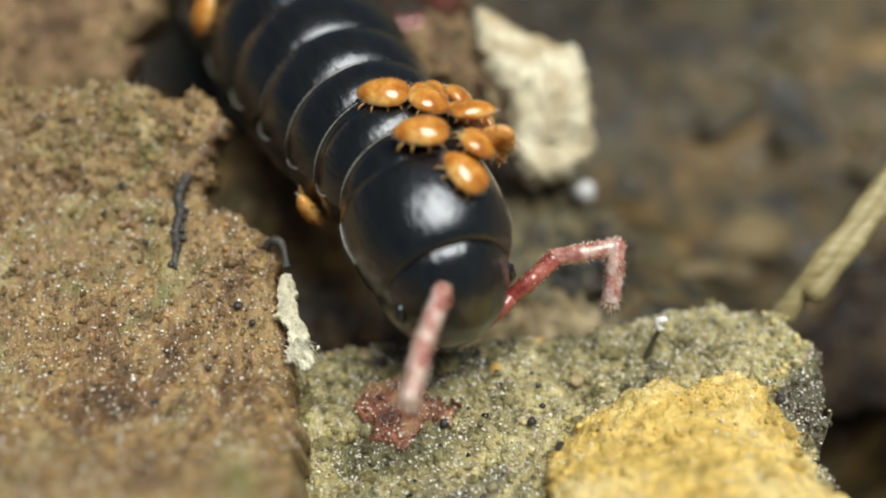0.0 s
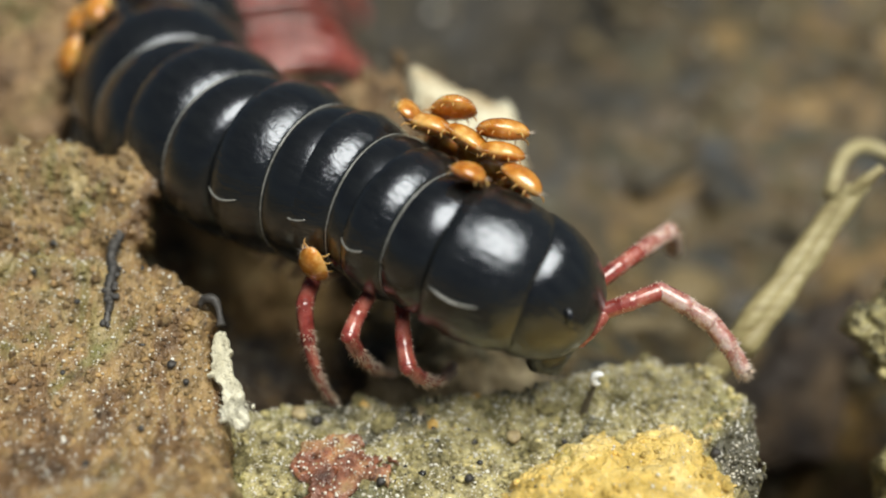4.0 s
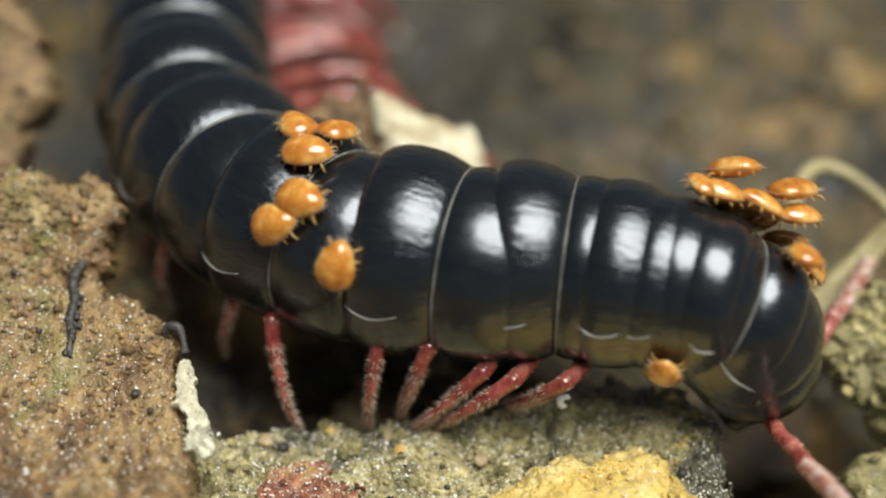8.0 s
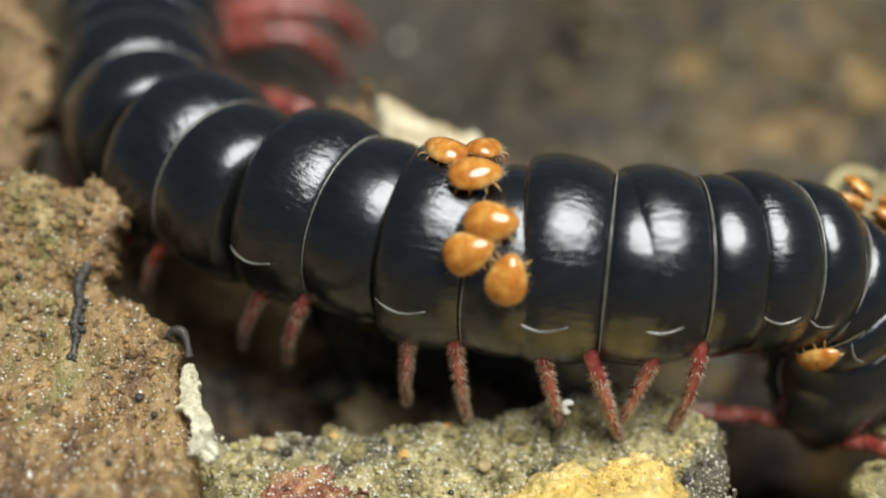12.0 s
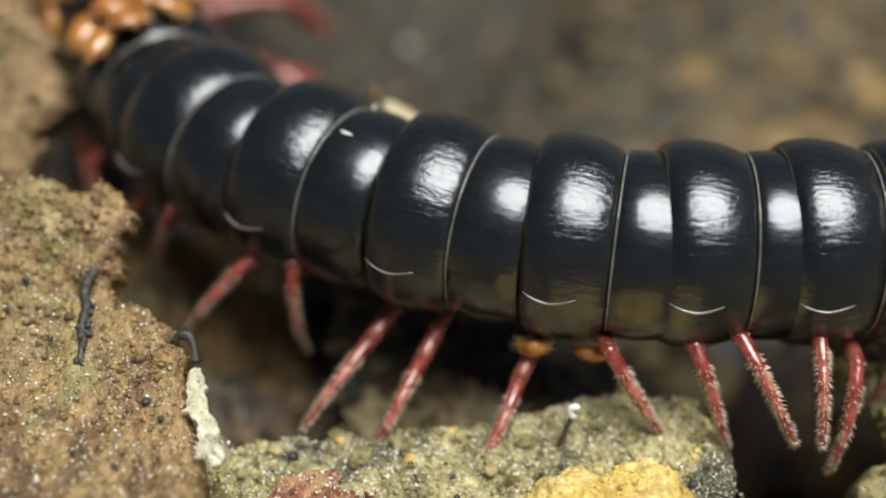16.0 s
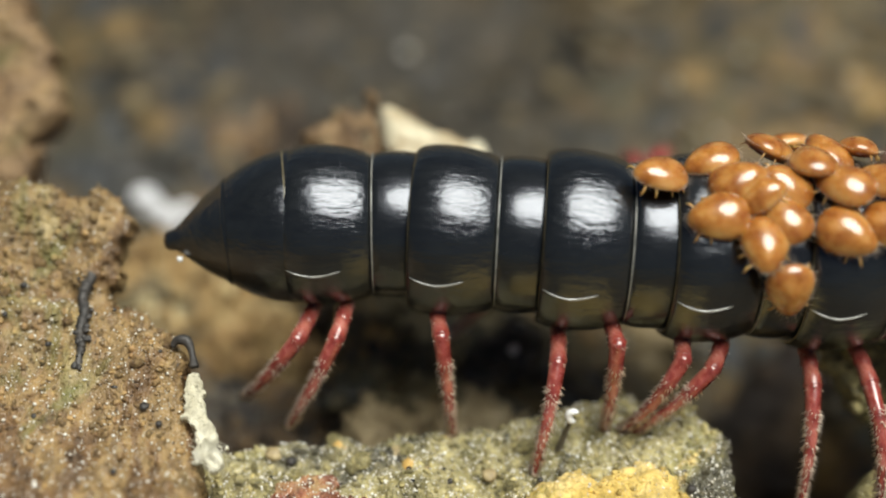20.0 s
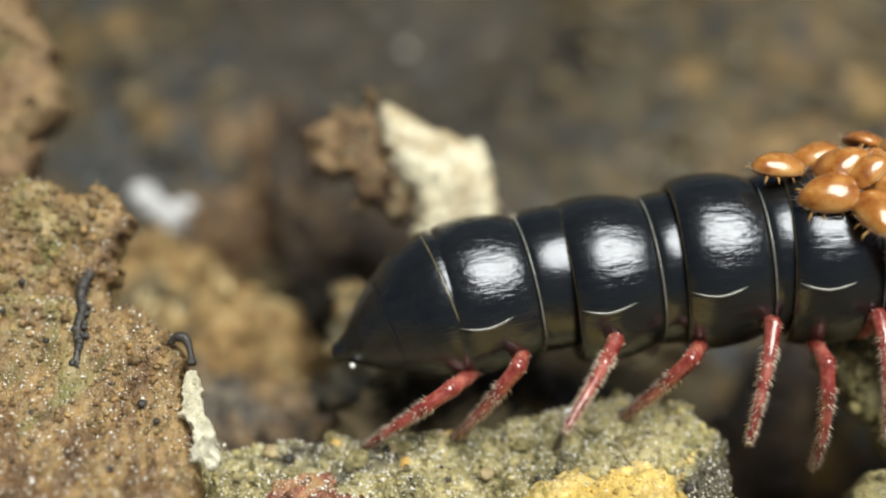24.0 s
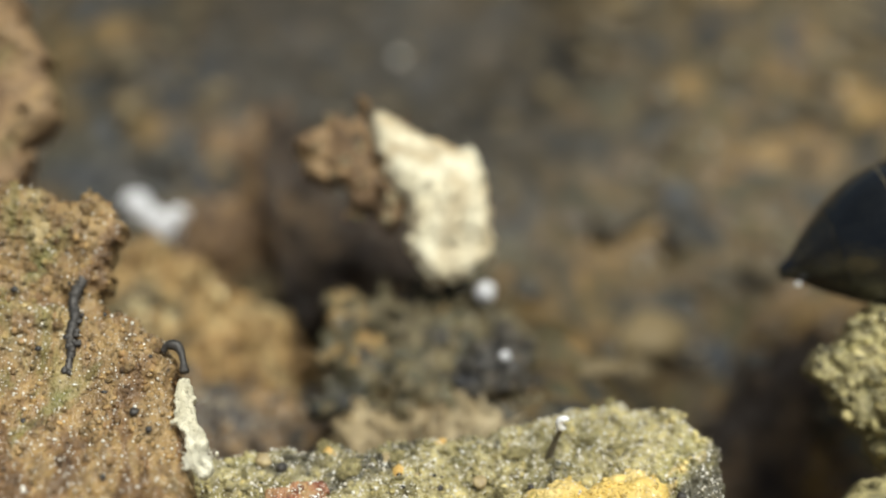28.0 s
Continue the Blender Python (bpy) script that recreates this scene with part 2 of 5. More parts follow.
M_STRAW = plain("straw_fibre", [(0.3, (0.22, 0.17, 0.07)), (0.55, (0.38, 0.32, 0.16)), (0.8, (0.52, 0.46, 0.27))], rough=0.5, scale=900, fine_bump=0.12, stretch=(0.2, 2.5, 2.5))
M_FLAKE = plain("white_flake", [(0.3, (0.7, 0.7, 0.68)), (0.7, (0.85, 0.85, 0.84))], rough=0.5)
M_AMBER = plain("ochre_crumb", [(0.3, (0.40, 0.22, 0.05)), (0.6, (0.62, 0.42, 0.14)), (0.8, (0.72, 0.55, 0.26))], rough=0.5, fine_bump=0.1)
M_TAN = plain("tan_crumb", [(0.3, (0.22, 0.16, 0.08)), (0.7, (0.48, 0.38, 0.2))], rough=0.5, fine_bump=0.1)


def grains(name, tones, rough=0.2, spec=0.6):
    """Loose crumbs, each of its own tone."""
    mat, nt, bs = node_set(name)
    geo = nt.nodes.new("ShaderNodeNewGeometry")
    nt.links.new(ramp(nt, geo.outputs["Random Per Island"], tones), bs.inputs["Base Color"])
    bs.inputs["Roughness"].default_value = rough
    bs.inputs["Specular IOR Level"].default_value = spec
    v = texco(nt)
    bump(nt, bs, noise_tex(nt, v, 5000, 2, 0.5), 0.5, 0.05 * MM)
    return mat


M_GRAIN_BARK = earth("loose_orange_brown_bark", [(0.34, (0.083, 0.045, 0.020)), (0.43, (0.200, 0.113, 0.046)), (0.49, (0.348, 0.231, 0.097)), (0.55, (0.235, 0.144, 0.063)), (0.62, (0.348, 0.261, 0.113)), (0.7, (0.539, 0.426, 0.244))], accent=(0.17, 0.165, 0.045), stretch=(1.2, 0.7, 1), accent_at=(0.58, 0.68), dark_at=(0.66, 0.74), flecks=0.3, mottle=0.8, coarse=200, pieces=True, gloss=0.4)
M_GRAIN_LEDGE = earth("loose_ochre_grey_crumb", [(0.34, (0.144, 0.136, 0.063)), (0.42, (0.288, 0.247, 0.104)), (0.54, (0.538, 0.466, 0.225)), (0.66, (0.365, 0.330, 0.126)), (0.7, (0.768, 0.611, 0.270))], accent=(0.095, 0.085, 0.052), accent_at=(0.51, 0.62), dark=(0.045, 0.045, 0.04), dark_at=(0.6, 0.72), detail=4, coarse=190, fine=1700, pieces=True, gloss=0.8)
M_GRAIN_YELLOW = earth("loose_yellow_rotten_wood", [(0.3, (0.50, 0.33, 0.07)), (0.46, (0.74, 0.52, 0.14)), (0.58, (0.86, 0.66, 0.27)), (0.74, (0.90, 0.76, 0.42))], accent=(0.34, 0.33, 0.06), accent_at=(0.6, 0.72), dark_at=(0.7, 0.74), flecks=0.2, mottle=0.55, pieces=True, gloss=0.5)
M_GRAIN_FRAY = earth("loose_pale_tan_wood", [(0.3, (0.227, 0.168, 0.092)), (0.5, (0.378, 0.294, 0.168)), (0.7, (0.521, 0.428, 0.269))], dark_at=(0.7, 0.8), mottle=0.5, stretch=(1.6, 0.6, 1), pieces=True)
M_GRAIN_ORANGE = earth("loose_orange_tan_wood", [(0.36, (0.156, 0.092, 0.041)), (0.46, (0.347, 0.219, 0.087)), (0.55, (0.502, 0.365, 0.173)), (0.64, (0.658, 0.567, 0.347))], accent=(0.13, 0.11, 0.07), dark_at=(0.64, 0.74), pieces=True)
M_GLINT = grains("glass_clear_grains", [(0.0, (0.55, 0.5, 0.4)), (0.5, (0.75, 0.7, 0.6)), (1.0, (0.85, 0.85, 0.8))], 0.05, 0.9)
M_CRUMB = grains("soil_crumbs", [(0.0, (0.05, 0.05, 0.048)), (0.2, (0.075, 0.062, 0.042)), (0.6, (0.13, 0.10, 0.055)), (1.0, (0.18, 0.135, 0.07))], 0.6, 0.3)
M_DARKGRAIN = grains("dark_grains", [(0.0, (0.008, 0.008, 0.01)), (0.7, (0.03, 0.028, 0.026)), (1.0, (0.06, 0.05, 0.04))], 0.25)


# ---- shaping tools ----
def lattice(i, j, k, seed):
    h = (i * 374761393 + j * 668265263 + k * 2147483647 + seed * 974711) & 0xFFFFFFFF
    h = ((h ^ (h >> 13)) * 1274126177) & 0xFFFFFFFF
    h = ((h ^ (h >> 16)) * 2246822519) & 0xFFFFFFFF
    return ((h ^ (h >> 15)) & 0xFFFF) / 32767.5 - 1.0


def field(p, freq, seed=0):
    """Smooth noise in -1..1 at the points p (n x 3, millimetres)."""
    q = p * freq
    b = np.floor(q).astype(np.int64)
    f = q - b
    f = f * f * f * (f * (f * 6 - 15) + 10)
    out = 0.0
    for dx in (0, 1):
        wx = f[:, 0] if dx else 1 - f[:, 0]
        for dy in (0, 1):
            wy = f[:, 1] if dy else 1 - f[:, 1]
            for dz in (0, 1):
                wz = f[:, 2] if dz else 1 - f[:, 2]
                out = out + wx * wy * wz * lattice(b[:, 0] + dx, b[:, 1] + dy, b[:, 2] + dz, seed)
    return out


def rough(p, layers, seed=0):
    return sum(a * field(p, f, seed + 17 * n) for n, (f, a) in enumerate(layers))


def mesh_of(name, verts, faces, mat, smooth=True):
    me = bpy.data.meshes.new(name)
    me.from_pydata([tuple(v) for v in verts], [], faces)
    me.materials.append(mat)
    if smooth:
        me.polygons.foreach_set("use_smooth", [True] * len(me.polygons))
    me.update()
    return me


def inside_distance(px, py, poly):
    """Distance to the outline, positive inside."""
    d = np.full(px.shape, 1e9)
    odd = np.zeros(px.shape, bool)
    for (x0, y0), (x1, y1) in zip(poly, poly[1:] + poly[:1]):
        ex, ey = x1 - x0, y1 - y0
        t = np.clip(((px - x0) * ex + (py - y0) * ey) / (ex * ex + ey * ey), 0, 1)
        d = np.minimum(d, np.hypot(px - x0 - t * ex, py - y0 - t * ey))
        cross = ((y0 > py) != (y1 > py)) & (px < ex * (py - y0) / (ey if ey else 1e-9) + x0)
        odd ^= cross
    return np.where(odd, d, -d)


CLODS = []


def clod(name, origin, tilt, outline, mat, label, category, top=1.5, under=3.0, edge=2.0, step=0.14, layers=((0.35, 0.5), (0.9, 0.25), (2.2, 0.14), (4.5, 0.07)), jag=0.35, seed=1, group="", swell=None):
    """A lump with an irregular outline on a tilted bed: domed and crumbly above, rounded below. Sizes in millimetres.
    swell: (y, height): from y on the near side rises by that height in five millimetres, ever steeper."""
    xs, ys = [p[0] for p in outline], [p[1] for p in outline]
    gx = np.arange(min(xs) - 1, max(xs) + 1, step)
    gy = np.arange(min(ys) - 1, max(ys) + 1, step)
    X, Y = np.meshgrid(gx, gy)
    P = np.stack([X.ravel(), Y.ravel(), np.full(X.size, seed * 7.3)], 1)
    d = inside_distance(P[:, 0], P[:, 1], list(outline)) + jag * (field(P, 0.8, seed) + 0.6 * field(P, 2.1, seed + 5) + 0.3 * field(P, 4.5, seed + 9))
    dome = np.sqrt(np.clip(1 - (1 - np.clip(d / edge, 0, 1)) ** 2, 0, 1))
    fade = np.clip(d / 0.6, 0, 1)
    z = top * dome + fade * rough(P, layers, seed + 20)
    zb = -under * np.sqrt(np.clip(1 - (1 - np.clip(d / (edge * 1.6), 0, 1)) ** 2, 0, 1)) - 0.05
    if swell:
        z += swell[1] * (np.clip(swell[0] - P[:, 1], 0, 9) / 5) ** 2
    warp = 0.5 * step * np.stack([field(P, 1.7 / step / 4, seed + 40), field(P, 1.7 / step / 4, seed + 41)], 1)
    keep = (d > 0).reshape(X.shape)
    cells = keep[:-1, :-1] & keep[1:, :-1] & keep[:-1, 1:] & keep[1:, 1:]
    w = X.shape[1]
    r, c = np.nonzero(cells)
    a = r * w + c
    quads = np.stack([a, a + 1, a + w + 1, a + w], 1)
    used = np.unique(quads)
    index = np.full(X.size, -1)
    index[used] = np.arange(len(used))
    q = index[quads]
    n = len(used)
    upper = np.column_stack([P[used, 0] + warp[used, 0], P[used, 1] + warp[used, 1], z[used]])
    lower = np.column_stack([P[used, 0], P[used, 1], np.minimum(zb[used], z[used] - 0.05)])
    faces = q.tolist() + (q[:, ::-1] + n).tolist()
    edges = {}
    for quad in q.tolist():
        for s, e in zip(quad, quad[1:] + quad[:1]):
            if (e, s) in edges:
                del edges[(e, s)]
            else:
                edges[(s, e)] = 1
    faces += [[e, s, s + n, e + n] for s, e in edges]
    me = mesh_of(name, np.vstack([upper, lower]) * MM, faces, mat)
    ob = new(name, me)
    ob.matrix_world = pose(*[v * MM for v in origin], tilt, 0, 0)
    CLODS.append((ob, upper))
    return tagged(ob, label, category, group)


# ---- the ground: one sheet, hollow under the ledge, fading out far away ----
def spread(lo, hi, step, far):
    core = list(np.arange(lo, hi + 1e-6, step))
    out, g = [], step
    v = hi
    while v < far:
        g *= 1.35
        v += g
        out.append(v)
    back, g, v = [], step, lo
    while v > -far:
        g *= 1.35
        v -= g
        back.append(v)
    return np.array(back[::-1] + core + out)


def smooth(e0, e1, v):
    t = np.clip((v - e0) / (e1 - e0), 0, 1)
    return t * t * (3 - 2 * t)


gx, gy = spread(-46, 46, 0.42, 2500), spread(-24, 74, 0.42, 2500)
X, Y = np.meshgrid(gx, gy)
P = np.stack([X.ravel(), Y.ravel(), np.zeros(X.size)], 1)
near = 1 - smooth(90, 300, np.hypot(P[:, 0], P[:, 1]))
z = -15.5 + 5.0 * smooth(11, 26, P[:, 1]) + 3.5 * smooth(20, 60, P[:, 1])
z -= 8.0 * np.exp(-((P[:, 0] - 16) / 4.6) ** 2 - ((P[:, 1] - 4) / 8.5) ** 2)
z -= 4.0 * np.exp(-((P[:, 0] + 6) / 8.0) ** 2 - ((P[:, 1] - 14) / 6.0) ** 2)
z += 5.2 * np.exp(-((P[:, 0] - 3) / 9.5) ** 4 - ((P[:, 1] - 3.5) / 7.0) ** 4)
z += near * rough(P, ((0.06, 1.8), (0.16, 0.7), (0.4, 0.35), (0.9, 0.22), (1.15, 0.12)), 3)
w = X.shape[1]
idx = np.arange(X.size).reshape(X.shape)
quads = np.stack([idx[:-1, :-1].ravel(), idx[:-1, 1:].ravel(), idx[1:, 1:].ravel(), idx[1:, :-1].ravel()], 1)
ground = new("ground", mesh_of("ground", np.column_stack([P[:, :2], z]) * MM, quads.tolist(), M_SOIL))
tagged(ground, "dark brown and olive damp leaf soil", "ground", kind="structure")

# ---- lumps of rotten wood round the creature ----
clod("bark_chunk", (-12, -6, -4.5), 22, [(-15.9, 5.4), (-7.8, 6.1), (-4.9, 5.5), (-2.2, 5.2), (-0.8, 4.5), (0.6, 3.3), (1.2, 1.4), (1.7, -0.4), (2.1, -2.4), (2.8, -5.2), (3.5, -8.8), (4.1, -14.5), (-11.6, -14.5)],
     M_BARK, "orange-brown crumbly bark chunk with dark specks", "bark", top=1.2, under=4, edge=1.6, step=0.1, seed=2, layers=((0.3, 0.4), (0.8, 0.2), (2.0, 0.10), (4.4, 0.07)), swell=(-0.5, 1.7))
clod("bark_chunk", (-14, 0, -1.5), 40, [(-14.5, 4.4), (-5, 4.1), (-2.9, 3.8), (-1.1, 3.7), (0.1, 2.5), (-0.4, 1), (-0.6, -0.8), (0.5, -2.8), (-13.6, -4.1)],
     M_BARK, "reddish-brown bark step behind the front chunk", "bark", top=1.0, under=4, edge=1.4, step=0.12, seed=5)
clod("bark_chunk", (-19, 12, 2), 50, [(-12.7, 5.9), (-2.7, 5.3), (-1.6, 2.4), (-0.4, 0.4), (0, -2.4), (-1.2, -3.8), (-1.8, -6.1), (-12.5, -7.2)],
     M_BARK_FAR, "pale brown bark wall with a whitish edge", "bark", top=1.0, under=5, edge=1.6, step=0.2, seed=8)
clod("wood_ledge", (2, -6, -8.0), 8, [(-12.8, 0.9), (-10.9, 1.2), (-8.6, 1.3), (-4.1, 1.8), (0.4, 2.5), (2.5, 3.1), (5.1, 4.0), (7.4, 3.9), (8.9, 3.6), (9.9, 2.7), (10.7, 1.5), (10.7, -1.2), (10.2, -3.4), (10.5, -13), (-12, -13), (-12.6, -0.9)],
     M_LEDGE, "ochre and grey granular rotten wood ledge", "wood", top=0.8, under=9, edge=0.9, step=0.1, seed=11, layers=((0.3, 0.3), (0.8, 0.25), (2.0, 0.18), (4.5, 0.12)))
clod("yellow_wood_lump", (8, -9, -7.9), 15, [(-5.6, 0.9), (-3.8, 1.9), (-1.3, 2.4), (0.4, 3.1), (2.0, 2.7), (2.5, 1.1), (3.2, -1), (4.4, -3.2), (4.8, -9), (-7.5, -9), (-7.4, -2.2)],
     M_YELLOW, "bright yellow rotten wood lump on the ledge", "wood", top=2.0, under=3, edge=3.6, step=0.1, seed=14, layers=((0.25, 0.5), (0.7, 0.25), (1.8, 0.14), (4.2, 0.09)), swell=(1.5, 1.5))
clod("rusty_crust", (-4, -8, -7.15), 10, [(-4.3, -0.3), (-3, 0.7), (-0.4, 0.8), (1.2, -0.3), (0.9, -1.5), (-1.2, -2.0), (-3.6, -1.6)],
     M_RED, "rust-red glistening crust patch on the ledge", "crust", top=0.3, under=0.8, edge=1.2, step=0.08, seed=17, jag=0.6, layers=((0.8, 0.12), (3, 0.12), (5, 0.1)))
clod("frayed_wood", (-1.0, 1.1, -11.3), 20, [(-3.9, -1.1), (-3.7, 0.6), (-3.0, 1.6), (-2.3, 1.3), (-1.5, 1.9), (0.8, 1.6), (2.2, 0.7), (4.2, 0.3), (5.1, -0.5), (3.6, -2.6), (-3.6, -2.6)],
     M_FRAY, "pale tan frayed wood piece behind the ledge", "wood", top=1.0, under=3, edge=1.8, step=0.1, jag=0.8, seed=20, layers=((0.35, 0.5), (0.9, 0.25), (2.2, 0.12), (4.5, 0.05)))
clod("wood_lump", (-9.6, 8.3, -14.0), 38, [(-9.0, 6.4), (-6.8, 7.4), (-4.4, 6.4), (-2.1, 4.1), (0.2, 2.9), (2.0, 1.9), (3.3, 0.0), (3.0, -2.5), (0.8, -4.4), (-2.1, -5.5), (-5.1, -4.8), (-6.9, -0.6), (-9.0, 2.4)],
     M_ORANGE, "orange-tan soft rotten wood lump", "wood", top=1.4, under=4, edge=2.6, step=0.14, jag=0.8, seed=23, layers=((0.35, 0.7), (0.9, 0.5), (2.2, 0.3), (4, 0.12)))
clod("wood_lump", (-10.2, 20.4, -14.7), 40, [(-12.5, 3.4), (-9.7, 4.9), (-5.8, 6.3), (-2.2, 7.6), (0.3, 8.4), (2.2, 6.1), (3.0, 2.7), (2.2, -0.2), (1.0, -3.9), (-1.8, -5.1), (-4.3, -4.4), (-7.2, -2.5), (-10.8, -0.7)],
     M_HUSK, "soft brown decayed wood block with hollows", "wood", top=1.4, under=6, edge=4.0, step=0.16, jag=0.8, seed=26, layers=((0.3, 0.6), (0.8, 0.4), (2.0, 0.2)))
clod("mouldy_chip", (0, 7, -5), 52, [(-3.1, 4.6), (-3.3, 6.0), (-2.8, 7.0), (-1.6, 6.2), (0.3, 5.5), (1.9, 4.9), (2.7, 3.0), (3.2, 1.1), (2.9, -0.6), (1.8, -1.5), (0.5, -1.9), (-0.9, -1.1), (-1.6, 0.5), (-1.7, 2.2), (-2.6, 3.2)],
     M_WHITE, "cream-white mould-covered wood chip with tan stains", "wood chip", top=1.3, under=3, edge=1.0, step=0.12, seed=29, layers=((0.4, 0.5), (1.0, 0.18), (2.4, 0.07)))
clod("wood_lump", (-2.5, 8.2, -4.2), 50, [(-4.6, 4.2), (-3.4, 5.6), (-1.0, 5.9), (0.6, 4.9), (1.5, 2.4), (1.3, 0.4), (0.2, -0.3), (-0.6, 0.6), (-1.6, 0.3), (-2.2, 1.5), (-3.3, 1.4), (-4.3, 2.6)],
     M_HUSK, "rough brown wood block under the white chip", "wood", top=0.8, under=4, edge=1.2, step=0.14, seed=32, jag=0.9, layers=((0.4, 0.6), (1.0, 0.4), (2.2, 0.2)))
clod("wood_lump", (17.5, -3, -8), 45, [(-0.2, 2.9), (0.4, 3.9), (1.3, 4.5), (2.6, 6.0), (4.2, 6.6), (8.6, 6.6), (9.1, -2.2), (4.4, -2.4), (2.6, -0.8), (1.2, 1.2)],
     M_LEDGE, "ochre-green crumbly wood lump beside the hollow", "wood", top=1.2, under=4, edge=1.6, step=0.12, seed=35)
clod("wood_lump", (17, -8, -10.4), 30, [(1, 2.7), (2.1, 3.6), (6.2, 4), (6.7, -1), (1, -1)],
     M_LEDGE, "low ochre crumb of rotten wood", "wood", top=1.0, under=4, edge=1.6, step=0.14, seed=38)
clod("soil_patch", (0.0, 3.2, -9.5), 20, [(-6.2, 1.5), (-4.3, 4.2), (-2.0, 3.8), (0.3, 5.2), (2.4, 4.8), (5.0, 2.8), (5.1, -1.7), (0.9, -2.3), (-3.5, -2.3), (-5.8, -2.3)],
     M_MOSSY, "olive-brown crumbly soil patch with amber spots", "soil", top=0.9, under=3, edge=4.0, step=0.14, seed=51, jag=0.9, layers=((0.3, 0.7), (0.8, 0.5), (2.0, 0.35), (4, 0.12)))
# dark sheet in the cavity under the chip, its shade put into the colour
clod("shade_pocket", (-3.2, 14.3, -12.1), 30, [(-7.3, 11.3), (-4.7, 9.0), (-3.5, 4.8), (-1.2, 4.1), (1.5, 3.6), (2.6, 0.2), (1.0, -2.5), (-2.3, -2.2), (-4.2, -4.1), (-5.5, -3.0), (-6.6, 1.5), (-7.5, 6.3)],
     M_CAVITY_SHADE, "near-black soil sheet coloured as the shade under the mouldy chip", "humus", top=0.5, under=4, edge=3.0, step=0.2, seed=54, jag=0.3, layers=((0.35, 0.6), (0.9, 0.4), (2.2, 0.2)))
# second dark sheet: the hollow's shade painted as near-black soil
clod("shade_pocket", (14, 7, -18), 25, [(-0.5, -4.5), (1.2, 0.1), (4.5, 4.2), (8.1, 6.4), (9.7, 5.7), (12.1, 4.3), (12.7, -0.5), (12.0, -4.5)],
     M_CAVITY_SHADE, "near-black soil sheet coloured as the shade in the hollow beside the ledge", "humus", top=0.5, under=4, edge=3.0, step=0.2, seed=57, jag=0.3, layers=((0.35, 0.6), (0.9, 0.4), (2.2, 0.2)))
clod("soil_patch", (-6.8, 2.0, -14.1), 15, [(-6.5, 4.4), (-4.3, 3.3), (-1.9, 3.0), (0.5, 3.3), (2.1, 2.3), (1.9, -0.3), (-1.5, -1.4), (-5.9, -1.4)],
     M_DUFF, "orange-brown and black damp soil beside the ledge", "soil", top=0.6, under=3, edge=2.5, step=0.12, seed=60, jag=0.8, layers=((0.4, 0.5), (0.9, 0.4), (2.0, 0.25), (4, 0.1)))
clod("wet_soil_clod", (3.8, 3.1, -9.0), 30, [(-3.0, -0.2), (-2.1, 1.0), (-0.6, 1.7), (0.8, 1.4), (1.7, -0.2), (1.4, -1.6), (-0.4, -2.1), (-2.3, -1.7)],
     M_WETSOIL, "black wet soil clod with blue-grey gloss", "soil", top=0.9, under=2, edge=1.2, step=0.1, seed=63, jag=0.6, layers=((0.5, 0.5), (1.1, 0.4), (2.4, 0.2)))


# ---- the millipede: where each ring lies at each time ----
STATIONS = []


def at(t, *anchors):
    """Body places at t seconds: ring number (0 tail tip, 18 collar, 19 head, 20 mouth) and millimetres."""
    us = [a[0] for a in anchors]
    pts = np.array([a[1:] for a in anchors], float)
    grid = np.zeros((24, 3))
    first, last = pts[1] - pts[0], pts[-1] - pts[-2]
    first, last = first / np.linalg.norm(first), last / np.linalg.norm(last)
    for u in range(-1, 23):
        if u < us[0]:
            grid[u + 1] = pts[0] - first * 5.0 * (us[0] - u)
        elif u > us[-1]:
            grid[u + 1] = pts[-1] + last * (4.6 if u <= 18 else 3.2) * (u - us[-1])
        else:
            grid[u + 1] = [np.interp(u, us, pts[:, k]) for k in range(3)]
    STATIONS.append((t, grid))


at(0, (13, -12.1, 10.2, 0), (14, -10.6, 7.2, 0), (15, -9.1, 4.4, 0), (16, -7.8, 2, 0), (17, -6.3, -0.3, 0), (18, -5, -3, 0), (19, -3.9, -5.5, -1.5), (20, -3.4, -6.1, -4))
at(1, (13, -12.7, 11, 0), (14, -11, 7.9, 0), (15, -9.4, 5.1, 0), (16, -7.9, 2.4, 0), (17, -6.4, -0.1, 0), (18, -5, -2.9, 0), (19, -3.6, -5, -1.5), (20, -3, -5.4, -4))
at(2, (13, -12.7, 8.7, 0), (14, -11.1, 6.1, 0), (15, -9.5, 3.4, 0), (16, -7.9, 1, 0), (17, -6.2, -1, 0), (18, -4.6, -3.1, 0), (19, -2.4, -4.4, -1.5), (20, -1.3, -4.6, -4))
at(3, (13, -14.1, 8.7, 0), (14, -12.2, 6.1, 0), (15, -10.3, 3.8, 0), (16, -8.2, 1.7, 0), (17, -5.9, -0.6, 0), (18, -4, -2.6, 0), (19, -1.2, -4.5, -1), (20, 0.5, -5.1, -3))
at(4, (12, -16.8, 16.2, 0), (13, -15.6, 11.1, 0), (14, -13.0, 6.6, 0.4), (15, -9.2, 3.2, 0.6), (16, -6.0, 1.3, 0.6), (17, -3.3, -0.8, 0.4), (18, -0.7, -3.0, 0.2), (19, 2.5, -3.8, -0.8), (20, 3.8, -4, -3.5))
at(4.5, (12, -16.6, 16.3, 0), (13, -15.4, 11.2, 0), (14, -12.8, 6.8, 0.4), (15, -9.0, 3.1, 0.6), (16, -5.8, 1.3, 0.6), (17, -2.9, -1.1, 0.4), (18, -0.2, -3.1, 0.2), (19, 3.1, -3.9, -0.8), (20, 4.5, -4.1, -3.5))
